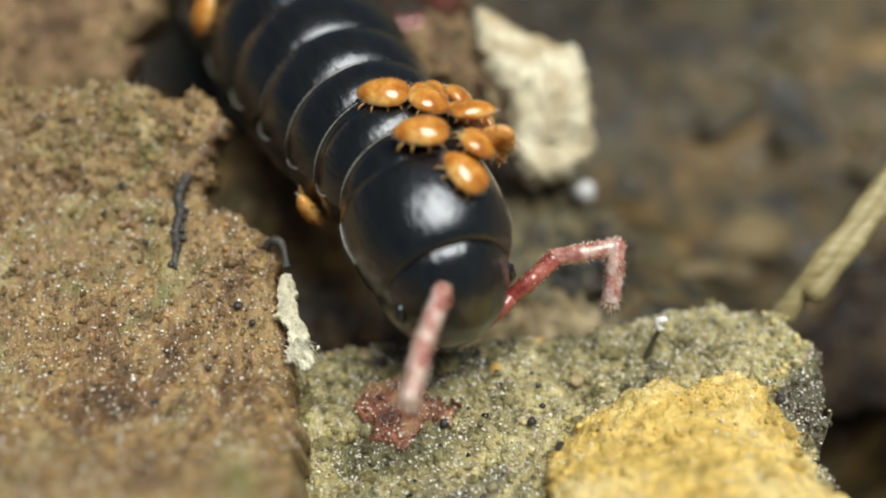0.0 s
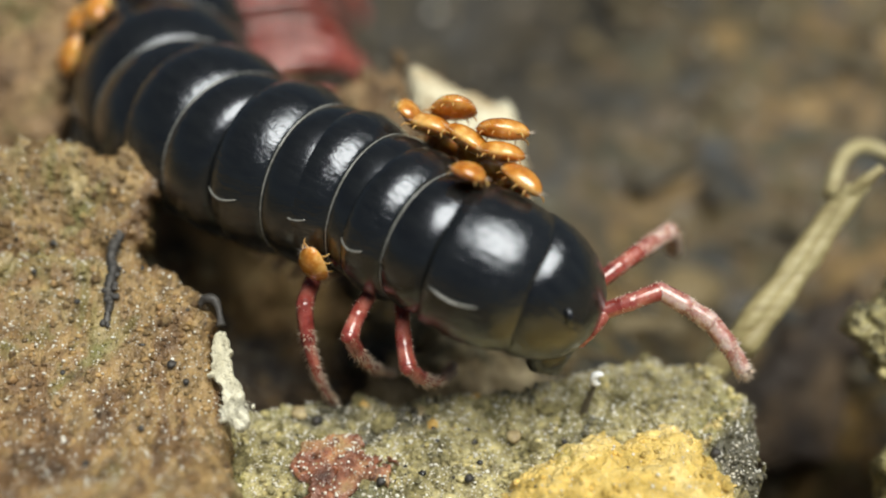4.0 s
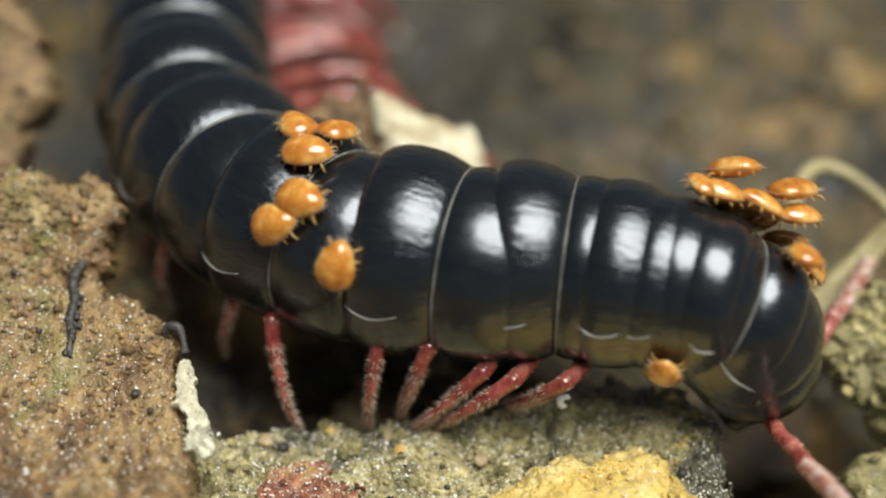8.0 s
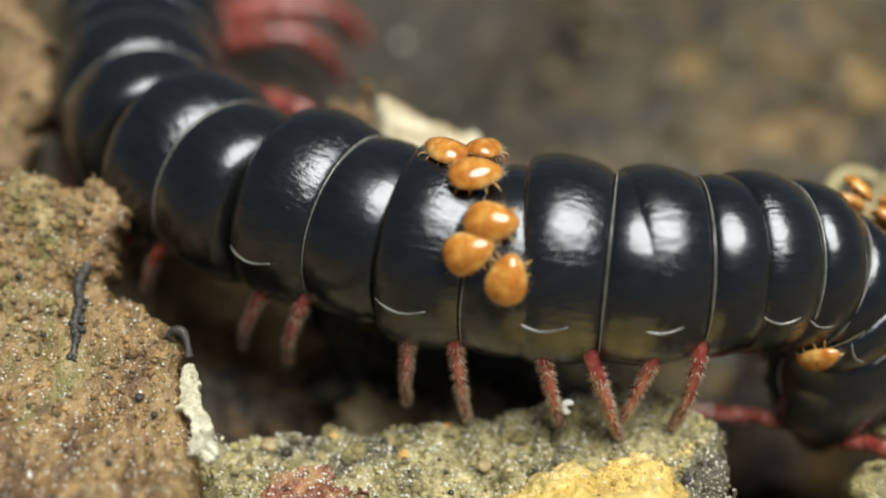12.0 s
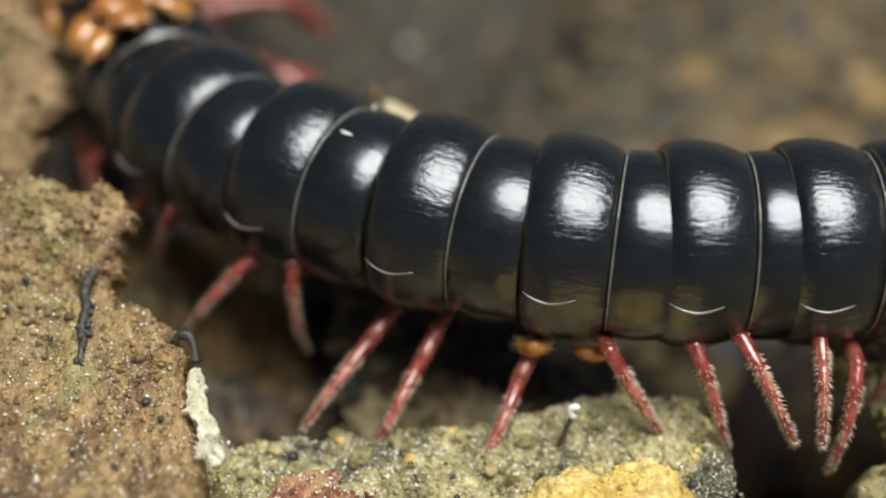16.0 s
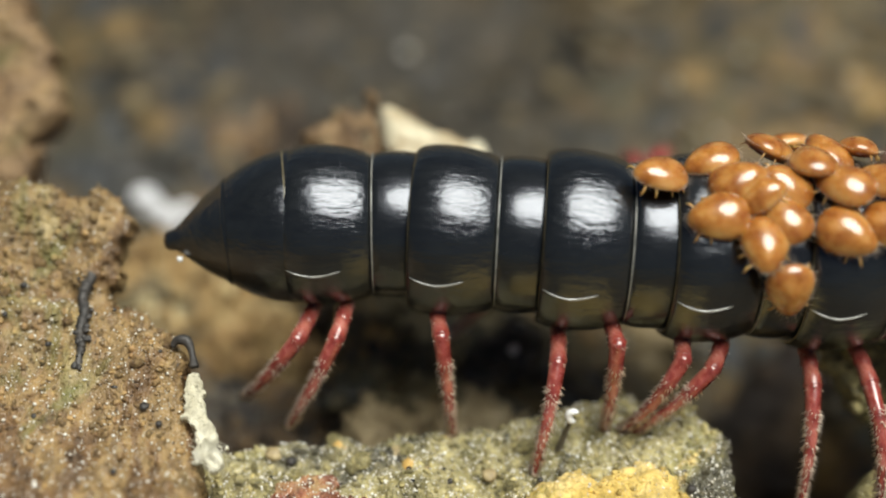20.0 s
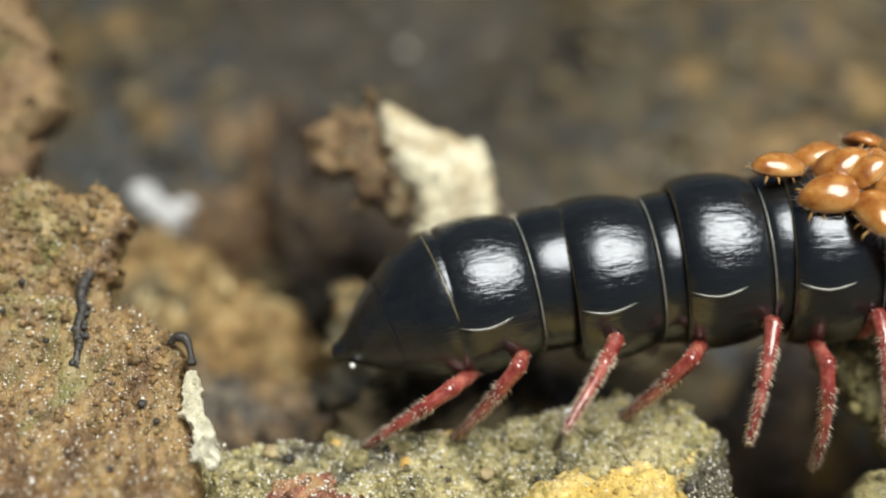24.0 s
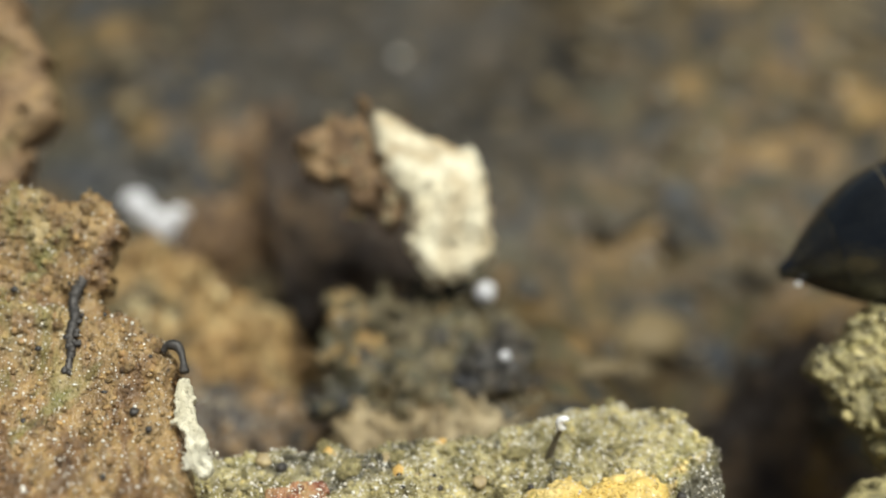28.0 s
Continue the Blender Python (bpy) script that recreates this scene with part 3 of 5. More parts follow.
at(6.5, (10, -13, 22.8, 0), (11, -12.9, 17.6, 0), (12, -12.7, 12.3, 0), (13, -11.5, 5.5, 0), (14, -7.5, 0.9, 0), (15, -2.6, -1.1, 0), (16, 0.9, -2.3, 0), (17, 3.4, -3.1, 0), (18, 5.3, -3.8, 0), (19, 7.5, -4, -0.8), (20, 8.8, -3.5, -3.5))
at(7, (10, -13.1, 19.5, 0), (11, -12.7, 14, 0), (12, -11.1, 8.3, 0), (13, -8.5, 3.1, 0), (14, -4.2, 0, 0), (15, 0.2, -1.4, 0), (16, 2.8, -2.3, 0), (17, 4.8, -2.9, 0), (18, 6.3, -3.5, 0.1), (19, 8.0, -4.0, -1.3), (20, 9.0, -5.2, -2.8))
at(8, (9, -13.5, 17.9, 0), (10, -12.8, 12.6, 0), (11, -10.9, 7.2, 0), (12, -7.4, 2.7, 0), (13, -2.5, -0.1, 0), (14, 2.5, -1, 0), (15, 6.8, -2, 0), (16, 8.6, -2.6, 0), (17, 10.5, -3.4, 0), (18, 11.8, -3.5, -0.9), (19, 13.4, -4.0, -2.9), (20, 14.5, -4.9, -5.9))
at(9, (8, -13.9, 22.1, 0), (9, -14, 15.7, 0), (10, -12.9, 9.8, 0), (11, -9.3, 4.3, 0), (12, -3.6, 2, 0), (13, 2.1, 0.6, 0), (14, 7, -0.1, 0), (15, 10, -1.1, -0.3), (16, 12, -2, -1), (17, 13.8, -2.2, -3), (18, 15.2, -2.7, -5.5), (19, 16, -4.2, -8), (20, 16.1, -5.3, -10.5))
at(10, (8, -15.2, 19.3, 0), (9, -13.7, 12.1, 0), (10, -10.6, 6.9, 0), (11, -5.1, 3.5, 0), (12, 1, 1.4, 0), (13, 5.8, 0.4, 0), (14, 9.0, -0.8, 0), (15, 11.9, -2.2, -0.3), (16, 14.3, -3.8, -1.2), (17, 16.0, -5.1, -2.6), (18, 17.2, -6.4, -4.4), (19, 17.7, -7.7, -6.2), (20, 17.6, -9.0, -8.0))
at(11, (8, -16, 20.6, 0), (9, -14.9, 13.7, 0), (10, -11.3, 7.8, 0), (11, -5.7, 4.2, 0), (12, 0.3, 1.8, 0), (13, 5.3, 0.4, 0), (14, 9.2, -0.6, 0), (15, 14, -1.2, -0.3), (16, 16.4, -1.8, -1.2), (17, 18.5, -2.5, -3.2), (18, 19.8, -3.2, -6), (19, 20.1, -4.3, -8.5), (20, 19.8, -5.6, -10.5))
at(11.5, (8, -16.3, 20.4, 0), (9, -15.2, 13.5, 0), (10, -12, 7.7, 0), (11, -6.3, 3.8, 0), (12, -0.6, 1, 0), (13, 4.4, -0.2, 0), (14, 8.3, -1, 0), (15, 13.1, -1, -0.3), (16, 15.7, -0.9, -1.2), (17, 18, -1.4, -3.2), (18, 18.9, -1.7, -6), (19, 18.7, -2.7, -8.5), (20, 17.8, -3.8, -10.5))
at(13.5, (8, -17.4, 20.2, 0), (9, -16.3, 14, 0), (10, -11.8, 6.3, 0), (11, -6.3, 3, 0), (12, -0.7, -0.1, 0), (13, 4.3, -1, 0), (14, 8.6, -0.7, 0), (15, 12.7, 0.5, 0), (16, 15.4, 1.7, 0), (17, 17.9, 2.3, 0), (18, 20.3, 2.8, 0), (19, 22.8, 2.8, 0), (20, 25.1, 2.5, 0))
at(14, (8, -16.9, 18.4, 0), (9, -13.8, 11.5, 0), (10, -9.3, 5.5, 0), (11, -4, 1.4, 0), (12, 1.4, -0.9, 0), (13, 6.4, -1.4, 0), (14, 9.9, -0.8, 0), (15, 13.9, 0.8, 0), (16, 16.8, 1.6, 0), (17, 19.5, 2, 0), (18, 22.1, 2.2, 0))
at(14.5, (7, -16.5, 22.8, 0), (8, -14.8, 15.7, 0), (9, -10.6, 8.8, 0), (10, -4.9, 4, 0), (11, 0.7, 0.8, 0), (12, 5.4, 0.1, 0), (13, 10.2, 0.3, 0), (14, 13.8, 0.7, 0), (15, 17.6, 1.1, 0), (16, 20.4, 1.1, 0))
at(15, (6, -15.8, 19.2, 0), (7, -13.4, 12.9, 0), (8, -9, 7.4, 0), (9, -2.8, 3.7, 0), (10, 2.6, 1.3, 0), (11, 7.5, 0.8, 0), (12, 11.9, 0.8, 0), (13, 16.3, 0.8, 0), (14, 21.3, 0.8, 0))
at(15.5, (5, -17.1, 18.8, 0), (6, -14.6, 13.3, 0), (7, -10, 8.1, 0), (8, -4.2, 4.7, 0), (9, 2.5, 1.9, 0), (10, 7.7, 0.9, 0), (11, 12.7, 0.9, 0), (12, 16.8, 0.9, 0), (13, 21.3, 0.9, 0))
at(16, (4, -18.5, 22.6, 0), (5, -16, 15.5, 0), (6, -12.8, 10.5, 0), (7, -7.8, 6.5, 0), (8, -1.9, 3.4, 0), (9, 4, 1.4, 0), (10, 9.4, 0.7, 0), (11, 14.6, 0.7, 0), (12, 18.5, 0.7, 0))
at(17, (4, -17.3, 17.8, 0), (5, -14.1, 12.4, 0), (6, -9.3, 7.6, 0), (7, -3.3, 4.3, 0), (8, 2.8, 1.8, 0), (9, 8.1, 0.9, 0), (10, 13.7, 0.3, 0), (11, 18.5, 0.3, 0), (12, 23.5, 0.3, 0))
at(18, (2, -18.9, 23.1, 0), (3, -16.4, 16.4, 0), (4, -12.1, 11.2, 0), (5, -6, 6.9, 0), (6, 0.3, 3.7, 0), (7, 5.9, 2.1, 0), (8, 11.1, 1.4, 0), (9, 16.6, 1.2, 0), (10, 21.5, 1.2, 0))
at(19, (0, -14.8, 14, -3.5), (1, -11.8, 8.9, 0), (2, -7, 7, 0), (3, -1, 4.1, 0), (4, 4.7, 2.1, 0), (5, 10.3, 1.2, 0), (6, 15.6, 1, 0), (7, 20.9, 0.9, 0))
at(20, (0, -12, 0.4, 0), (1, -6.8, 1.1, 0), (2, -1.3, 0.9, 0), (3, 4.3, 0.4, 0), (4, 9.6, 0, 0), (5, 15, 0, 0), (6, 20.2, 0, 0))
at(21, (0, -11.6, 0.3, 0), (1, -6.4, 0.9, 0), (2, -0.9, 0.7, 0), (3, 4.6, 0.3, 0), (4, 9.9, -0.1, 0), (5, 15.3, -0, 0), (6, 20.5, -0, 0))
at(21.5, (0, -11.7, 0.8, -0.8), (1, -5.7, 1.2, -0.4), (2, -0.3, 0.7, 0), (3, 5.3, 0.1, 0), (4, 10.2, -0.2, 0), (5, 15.6, -0.2, 0), (6, 21.1, 0, 0))
at(23.5, (0, -8.5, -1.7, -3.1), (1, -2, 0.1, -2.5), (2, 2.9, 0.6, -2), (3, 7.9, 0.4, -1.5), (4, 12.7, -0, -1), (5, 17.5, -0.6, -0.5), (6, 22.5, -0.8, 0))
at(24, (0, -6.0, -2.9, -4.5), (1, 0.2, -0.8, -3), (2, 5.6, 0, -2.5), (3, 10.4, 0.5, -1.7), (4, 15, 0.6, -1.0), (5, 19.8, 0.4, -0.5), (6, 24.3, 0.1, 0))
at(25, (0, -0.1, -1.2, -4.1), (1, 5.6, -0.4, -3), (2, 10.1, 0.8, -2), (3, 14.7, 1.3, -1.2), (4, 18.6, 1.2, -0.5), (5, 22.9, 0.9, 0))
at(26, (0, 6.9, 0.4, -5.0), (1, 12.3, 1.6, -2.5), (2, 17.4, 3.6, -1.5), (3, 22.2, 4.2, -0.5), (4, 26.4, 4, 0.3))
at(27, (0, 12.8, 2.8, -4.0), (1, 18.4, 2.9, -2), (2, 24.3, 4.1, -1), (3, 29.2, 3.9, 0))
at(28, (0, 16.2, 3.4, -3.8), (1, 21.5, 3.8, -2), (2, 27, 4.7, -1), (3, 32.6, 4.7, 0))


TIMES = np.array([k[0] for k in STATIONS])
GRIDS = np.array([k[1] for k in STATIONS])
SLOPES = np.gradient(GRIDS, TIMES, axis=0)


# the thick middle rings ride lower than the slender ends
SAG_AT = (0, 1, 2, 3, 4, 5, 6, 7, 12, 13, 14, 15, 16, 17, 18, 19)
SAG = (0.4, 0.4, 0.35, 0.25, 0.05, -0.22, -0.43, -0.54, -0.54, -0.58, -0.54, -0.48, -0.38, -0.27, -0.18, -0.05)


def body(u, t):
    n = int(np.clip(np.searchsorted(TIMES, t, "right") - 1, 0, len(TIMES) - 2))
    h = TIMES[n + 1] - TIMES[n]
    s = min(max((t - TIMES[n]) / h, 0), 1)
    g = (GRIDS[n] * (2 * s**3 - 3 * s**2 + 1) + SLOPES[n] * h * (s**3 - 2 * s**2 + s)
         + GRIDS[n + 1] * (-2 * s**3 + 3 * s**2) + SLOPES[n + 1] * h * (s**3 - s**2))
    i = int(np.clip(math.floor(u), -1, 20))
    f = u - i
    p = g[i + 1] * (1 - f) + g[i + 2] * f
    p[2] += np.interp(u, SAG_AT, SAG)
    return Vector(p) * MM


def frame_along(p, ahead, up=(0, 0, 1)):
    x = ahead.normalized()
    y = Vector(up).cross(x).normalized()
    z = x.cross(y)
    m = Matrix((x, y, z)).transposed().to_4x4()
    m.translation = p
    return m


def ring_pose(i, t):
    roll = -18 * smooth(21, 24, t) - 13 * smooth(2, 3, t) * (1 - smooth(4.6, 6.5, t)) * smooth(12, 16, i)
    return straight_pose(i, t) @ Matrix.Rotation(radians(roll), 4, "X")


def straight_pose(i, t):
    if i == 0:
        return frame_along(body(1, t), body(1, t) - body(0, t))
    if i == 19:
        return frame_along(body(19, t), body(20, t) - body(18.6, t))
    ahead = (body(i + 1, t) - body(i, t)).normalized() * 0.65 + (body(i, t) - body(i - 1, t)).normalized() * 0.35
    return frame_along(body(i, t), ahead)


RADIUS = 4.2
SIZE = {0: 0.85, 1: 0.85, 2: 0.90, 3: 0.95, 4: 0.985, 5: 1.04, 6: 1.08, 14: 1.04, 15: 0.97, 16: 0.89, 17: 0.83, 18: 0.81}


def part(name, me, parent, label=""):
    ob = new(name, me)
    ob.parent = parent
    return tagged(ob, label)


def ridge(x):
    """The flank ridge runs along the rear two thirds of a ring."""
    return min(1, max(0, x / 0.3)) * min(1, max(0, (2.7 - x) / 0.5))


def turned(profile, scale=1.0, n=128, squash=True):
    """Verts and faces of a body of revolution about x, flat below, with a keel line low on each flank."""
    verts, faces = [], []
    for x, r in profile:
        for k in range(n):
            a = 2 * math.pi * k / n
            y, zz = math.sin(a), math.cos(a)
            q = 1.0
            if squash:
                low = abs(math.degrees(math.atan2(y, zz))) - 88
                q += 0.010 * math.exp(-((low / 3.2) ** 2)) * ridge(x)
                q -= 0.006 * (low > 3) * ridge(x)
                if zz < -0.35:
                    q -= 0.10 * (-0.35 - zz)
            verts.append((x, r * q * y * scale, r * q * zz * scale))
    m = len(profile)
    for j in range(m - 1):
        for k in range(n):
            a, b = j * n + k, j * n + (k + 1) % n
            faces.append((a, b, b + n, a + n))
    verts += [(profile[0][0], 0, 0), (profile[-1][0], 0, 0)]
    c0, c1 = len(verts) - 2, len(verts) - 1
    for k in range(n):
        faces.append((k, c0, (k + 1) % n))
        faces.append(((m - 1) * n + k, (m - 1) * n + (k + 1) % n, c1))
    return np.array(verts, float), faces


def tube(points, radii, n=8):
    verts, faces = [], []
    pts = [Vector(p) for p in points]
    for i, (p, r) in enumerate(zip(pts, radii)):
        d = (pts[min(i + 1, len(pts) - 1)] - pts[max(i - 1, 0)]).normalized()
        s = d.cross(Vector((1, 0.13, 0.07))).normalized()
        t = d.cross(s)
        for k in range(n):
            a = 2 * math.pi * k / n
            verts.append(tuple(p + (s * math.cos(a) + t * math.sin(a)) * r))
    for i in range(len(pts) - 1):
        for k in range(n):
            a, b = i * n + k, i * n + (k + 1) % n
            faces.append((a, b, b + n, a + n))
    faces.append(tuple(range(n))[::-1])
    faces.append(tuple(range((len(pts) - 1) * n, len(pts) * n)))
    return verts, faces


def bend(points, per=4):
    """A smooth line through the points."""
    out = []
    pts = [np.array(p, float) for p in points]
    ext = [2 * pts[0] - pts[1]] + pts + [2 * pts[-1] - pts[-2]]
    for i in range(1, len(ext) - 2):
        a, b, c, d = ext[i - 1:i + 3]
        for k in range(per):
            s = k / per
            out.append(0.5 * (2 * b + (c - a) * s + (2 * a - 5 * b + 4 * c - d) * s * s + (3 * b - a - 3 * c + d) * s**3))
    return out + [pts[-1]]


def jointed(points, base, tip, joints, bristles=0, seed=0, length=0.35, pointed=True):
    """A limb of podomeres that swell towards each joint, with fine bristles."""
    rnd = random.Random(seed)
    line = bend(points, 14)
    n = len(line) - 1
    radii = []
    for i in range(n + 1):
        s = i / n
        w = (s * joints) % 1.0
        radii.append((base + (tip - base) * s) * (0.93 + 0.10 * min(1, w / 0.8)) * (1 if w < 0.92 else 1 - (w - 0.92) * 1.2) if i < n else tip * (0.35 if pointed else 0.7))
    ahead = np.array(line[1]) - np.array(line[0])
    ahead = ahead / np.linalg.norm(ahead) * base
    round_end = [np.array(line[0]) - ahead * q for q in (0.92, 0.8, 0.55, 0.28)]
    v, f = tube(round_end + list(line), [base * q for q in (0.15, 0.5, 0.78, 0.92)] + radii)
    hv, hf = [], []
    for _ in range(bristles):
        i = rnd.randint(n // 6, n - 1)
        p = Vector(line[i])
        d = Vector((rnd.uniform(-1, 1), rnd.uniform(-1, 1), rnd.uniform(-0.4, 0.6))).normalized()
        d = (d + (Vector(line[i + 1]) - p).normalized() * 1.1).normalized()
        side = d.orthogonal().normalized() * 0.03
        q = p + d * radii[i] * 0.85
        o = len(hv)
        hv += [tuple(q + side), tuple(q - side * 0.5 + d.cross(side)), tuple(q - side * 0.5 - d.cross(side)), tuple(q + d * length)]
        hf += [(o, o + 1, o + 3), (o + 1, o + 2, o + 3), (o + 2, o, o + 3)]
    return v, f, hv, hf


def two_tone(name, v, f, hv, hf, mat, mat2):
    me = mesh_of(name, np.array(list(v) + list(hv)) * MM, [tuple(q) for q in f] + [tuple(k + len(v) for k in q) for q in hf], mat)
    me.materials.append(mat2)
    for k in range(len(f), len(f) + len(hf)):
        me.polygons[k].material_index = 1
    return me


UPPER, LOWER = 3.7, 5.0
LEG_SHAPES, SHIN_SHAPES, FAR_SHAPES = [], [], []
for n, bow in enumerate((0.30, 0.22, 0.38)):
    upper_pts = [(0, 0, 0), (0.9, 0, bow * 0.7), (2.1, 0, bow), (3.1, 0, bow * 0.6), (UPPER, 0, 0)]
    lower_pts = [(0, 0, 0), (1.2, 0, bow * 1.2), (2.6, 0, bow * 1.5), (3.9, 0, bow * 0.9), (LOWER, 0.05, -0.1)]
    LEG_SHAPES.append(two_tone("leg", *jointed(upper_pts, 0.34, 0.40, 3.0, 90, 10 + n, 0.2, False), M_LEG, M_HAIR))
    SHIN_SHAPES.append(two_tone("shin", *jointed(lower_pts, 0.40, 0.14, 3.0, 620, 20 + n, 0.31), M_LEG, M_HAIR))
    out, drop = (1.0, 1.1, 0.93)[n], (1.0, 0.93, 1.05)[n]
    far_pts = [(0, 0, 0), (0, 2.6 * out, 0.3), (0.1, 5.2 * out, 0.6), (0.2, 7.6 * out, 0.3), (0.3, 9.2 * out, -0.9 * drop), (0.3, 10.0 * out, -3.0 * drop)]
    FAR_SHAPES.append(two_tone("leg", *jointed(far_pts, 0.72, 0.40, 6.0, 420, 10 + n, 0.22), M_LEG, M_HAIR))

RINGS = {}
NEAR_LEGS, FAR_LEGS = [], []
millipede = tagged(new("millipede"), "glossy black millipede with red legs walking over rotten wood", "millipede")

LENGTH = {14: 0.9, 15: 0.76, 16: 0.62, 17: 0.56}
REACH = {14: 2.6, 15: 2.4, 16: 2.3, 17: 2.3}
BACK = [(0.30, 0.84), (0.05, 0.895), (0.0, 0.920), (0.03, 0.942), (0.15, 0.968), (0.4, 0.993), (0.8, 1.014), (1.3, 1.022), (1.8, 1.016), (2.3, 1.000), (2.75, 0.976), (3.1, 0.950), (3.35, 0.928), (3.52, 0.908), (3.62, 0.890), (3.67, 0.872), (3.70, 0.85)]
FRONT = [(-0.06, 0.82), (-0.02, 0.870), (0.03, 0.892), (0.10, 0.906), (0.35, 0.922), (0.9, 0.930), (1.5, 0.924), (2.2, 0.895), (2.9, 0.85), (3.3, 0.78), (3.5, 0.7)]


def girth(x):
    return float(np.interp(x, [p[0] for p in BACK[2:]], [p[1] for p in BACK[2:]]))


def ring_mesh(name, profile, scale, mat, seed):
    v, f = turned([(x, r * RADIUS) for x, r in profile], scale)
    nrm = v.copy()
    nrm[:, 0] = 0
    nrm /= np.maximum(np.linalg.norm(nrm, axis=1, keepdims=True), 1e-6)
    stretch = v * np.array([1.0, 0.35, 0.35])
    v = v + nrm * (0.010 * field(stretch, 2.2, seed) + 0.02 * field(v, 0.5, seed + 3))[:, None]
    return mesh_of(name, v * MM, f, mat)


for i in range(1, 19):
    sc = SIZE.get(i, 1.1)
    stretch_by = LENGTH.get(i, 1.0)
    back = [(x * stretch_by, r) for x, r in BACK]
    fore = [(3.70 * stretch_by + x * (REACH.get(i, 3.5) / 3.5 if x > 0.4 else 1.0), r) for x, r in FRONT]
    if i == 18:
        back = [(0.32, 0.90), (0.0, 0.965), (0.05, 0.985), (0.5, 1.0), (1.3, 1.015), (2.1, 1.0), (2.9, 0.955), (3.5, 0.88), (3.85, 0.81), (3.95, 0.78), (3.85, 0.7)]
    ring = part("collar" if i == 18 else "ring", ring_mesh("ring", back, sc, M_BLACK, 3 * i), millipede, "broad smooth black collar plate" if i == 18 else "")
    RINGS[i] = ring
    if i < 18:
        part("front_band", ring_mesh("front_band", fore, sc, M_BAND, 3 * i + 1), ring, "narrow satin black band with fine ribs")
        v, f = turned([(3.69 * stretch_by + dx, q * RADIUS) for dx, q in ((0.0, 0.86), (0.0, 0.896), (0.035, 0.907), (0.07, 0.899), (0.07, 0.86))], sc, n=192)
        v = v[:-2]
        k = np.arange(len(v)) % 192
        v[:, 1:] *= (1 + 0.006 * (k % 3 == 1))[:, None]
        part("beaded_rib", mesh_of("beaded_rib", v * MM, [q for q in f if len(q) == 4], M_RIDGE), ring, "line of tiny shiny beads")
    v, f = turned([(0.0, 0.915 * RADIUS), (-0.012, 0.926 * RADIUS), (0.0, 0.936 * RADIUS), (0.02, 0.941 * RADIUS)], sc)
    part("rear_rim", mesh_of("rear_rim", v[:-2] * MM, [q for q in f if len(q) == 4], M_RIM), ring, "thin amber rear edge")
    for side in (-1, 1):
        line = []
        for s in range(9):
            x, a = 0.12 + 2.3 * s / 8, radians(85 + 3.5 * math.sin(math.pi * s / 8))
            r = RADIUS * sc * (girth(x) * 1.006 + 0.006)
            line.append((x * stretch_by, side * math.sin(a) * r, math.cos(a) * r))
        sv, sf = tube(line, [0.012, 0.035, 0.05, 0.055, 0.06, 0.06, 0.055, 0.04, 0.012], 6)
        part("flank_ridge", mesh_of("flank_ridge", np.array(sv) * MM, sf, M_RIDGE), ring, "thin polished ridge low on the flank")
    if i < 18:
        for k, x in enumerate((0.9 * stretch_by, 3.0 * stretch_by) if i > 1 else (1.45, 2.6)):
            upper = part("leg", LEG_SHAPES[(i + k) % 3], ring, "jointed red leg with pale bristles")
            shin = part("shin", SHIN_SHAPES[(2 * i + k) % 3], ring, "tapering lower leg with rows of pale bristles")
            NEAR_LEGS.append((upper, shin, i, x, k))
            leg = part("leg", FAR_SHAPES[(i + k) % 3], ring, "jointed red leg with pale bristles")
            if i > 13:
                leg.scale = (0.55, 0.55, 0.55)
            FAR_LEGS.append((leg, i, x, k))

TELSON = [(0.6, 0.84), (0.3, 0.875), (0.0, 0.88), (-0.9, 0.83), (-1.9, 0.725), (-2.7, 0.595), (-2.78, 0.58), (-2.85, 0.565), (-3.6, 0.435), (-4.2, 0.305), (-4.7, 0.185), (-5.0, 0.125), (-5.3, 0.110), (-5.45, 0.08), (-5.5, 0.03)]
v, f = turned([(x, r * RADIUS) for x, r in TELSON[::-1]], 0.93, squash=False)
v[:, 2] -= 0.25 * np.clip((-v[:, 0] - 2.5) / 3.0, 0, 1)
RINGS[0] = part("tail_cone", mesh_of("tail_cone", v * MM, f, M_BLACK), millipede, "black tapering tail end with a blunt tip")
v, f = turned([(x, r * RADIUS) for x, r in ((0.02, 0.86), (-0.03, 0.885), (-0.08, 0.878))][::-1], 0.93, squash=False)
part("rear_rim", mesh_of("rear_rim", v[:-2] * MM, [q for q in f if len(q) == 4], M_RIM), RINGS[0], "thin amber rear edge")
v, f = turned([(x, r * RADIUS) for x, r in ((-2.66, 0.607), (-2.74, 0.604), (-2.86, 0.568))][::-1], 0.93, squash=False)
v[:, 2] -= 0.25 * np.clip((-v[:, 0] - 2.5) / 3.0, 0, 1)
part("seam", mesh_of("seam", v[:-2] * MM, [q for q in f if len(q) == 4], M_BAND), RINGS[0], "faint seam round the tail")

drop_v, drop_f = tube([(-4.75, -0.75, -0.62), (-4.8, -0.8, -0.66), (-4.9, -0.86, -0.7), (-4.95, -0.9, -0.72)], [0.03, 0.13, 0.13, 0.03], 10)
part("tail_bead", mesh_of("tail_bead", np.array(drop_v) * MM, drop_f, M_FLAKE), RINGS[0], "tiny white bead by the tail tip")

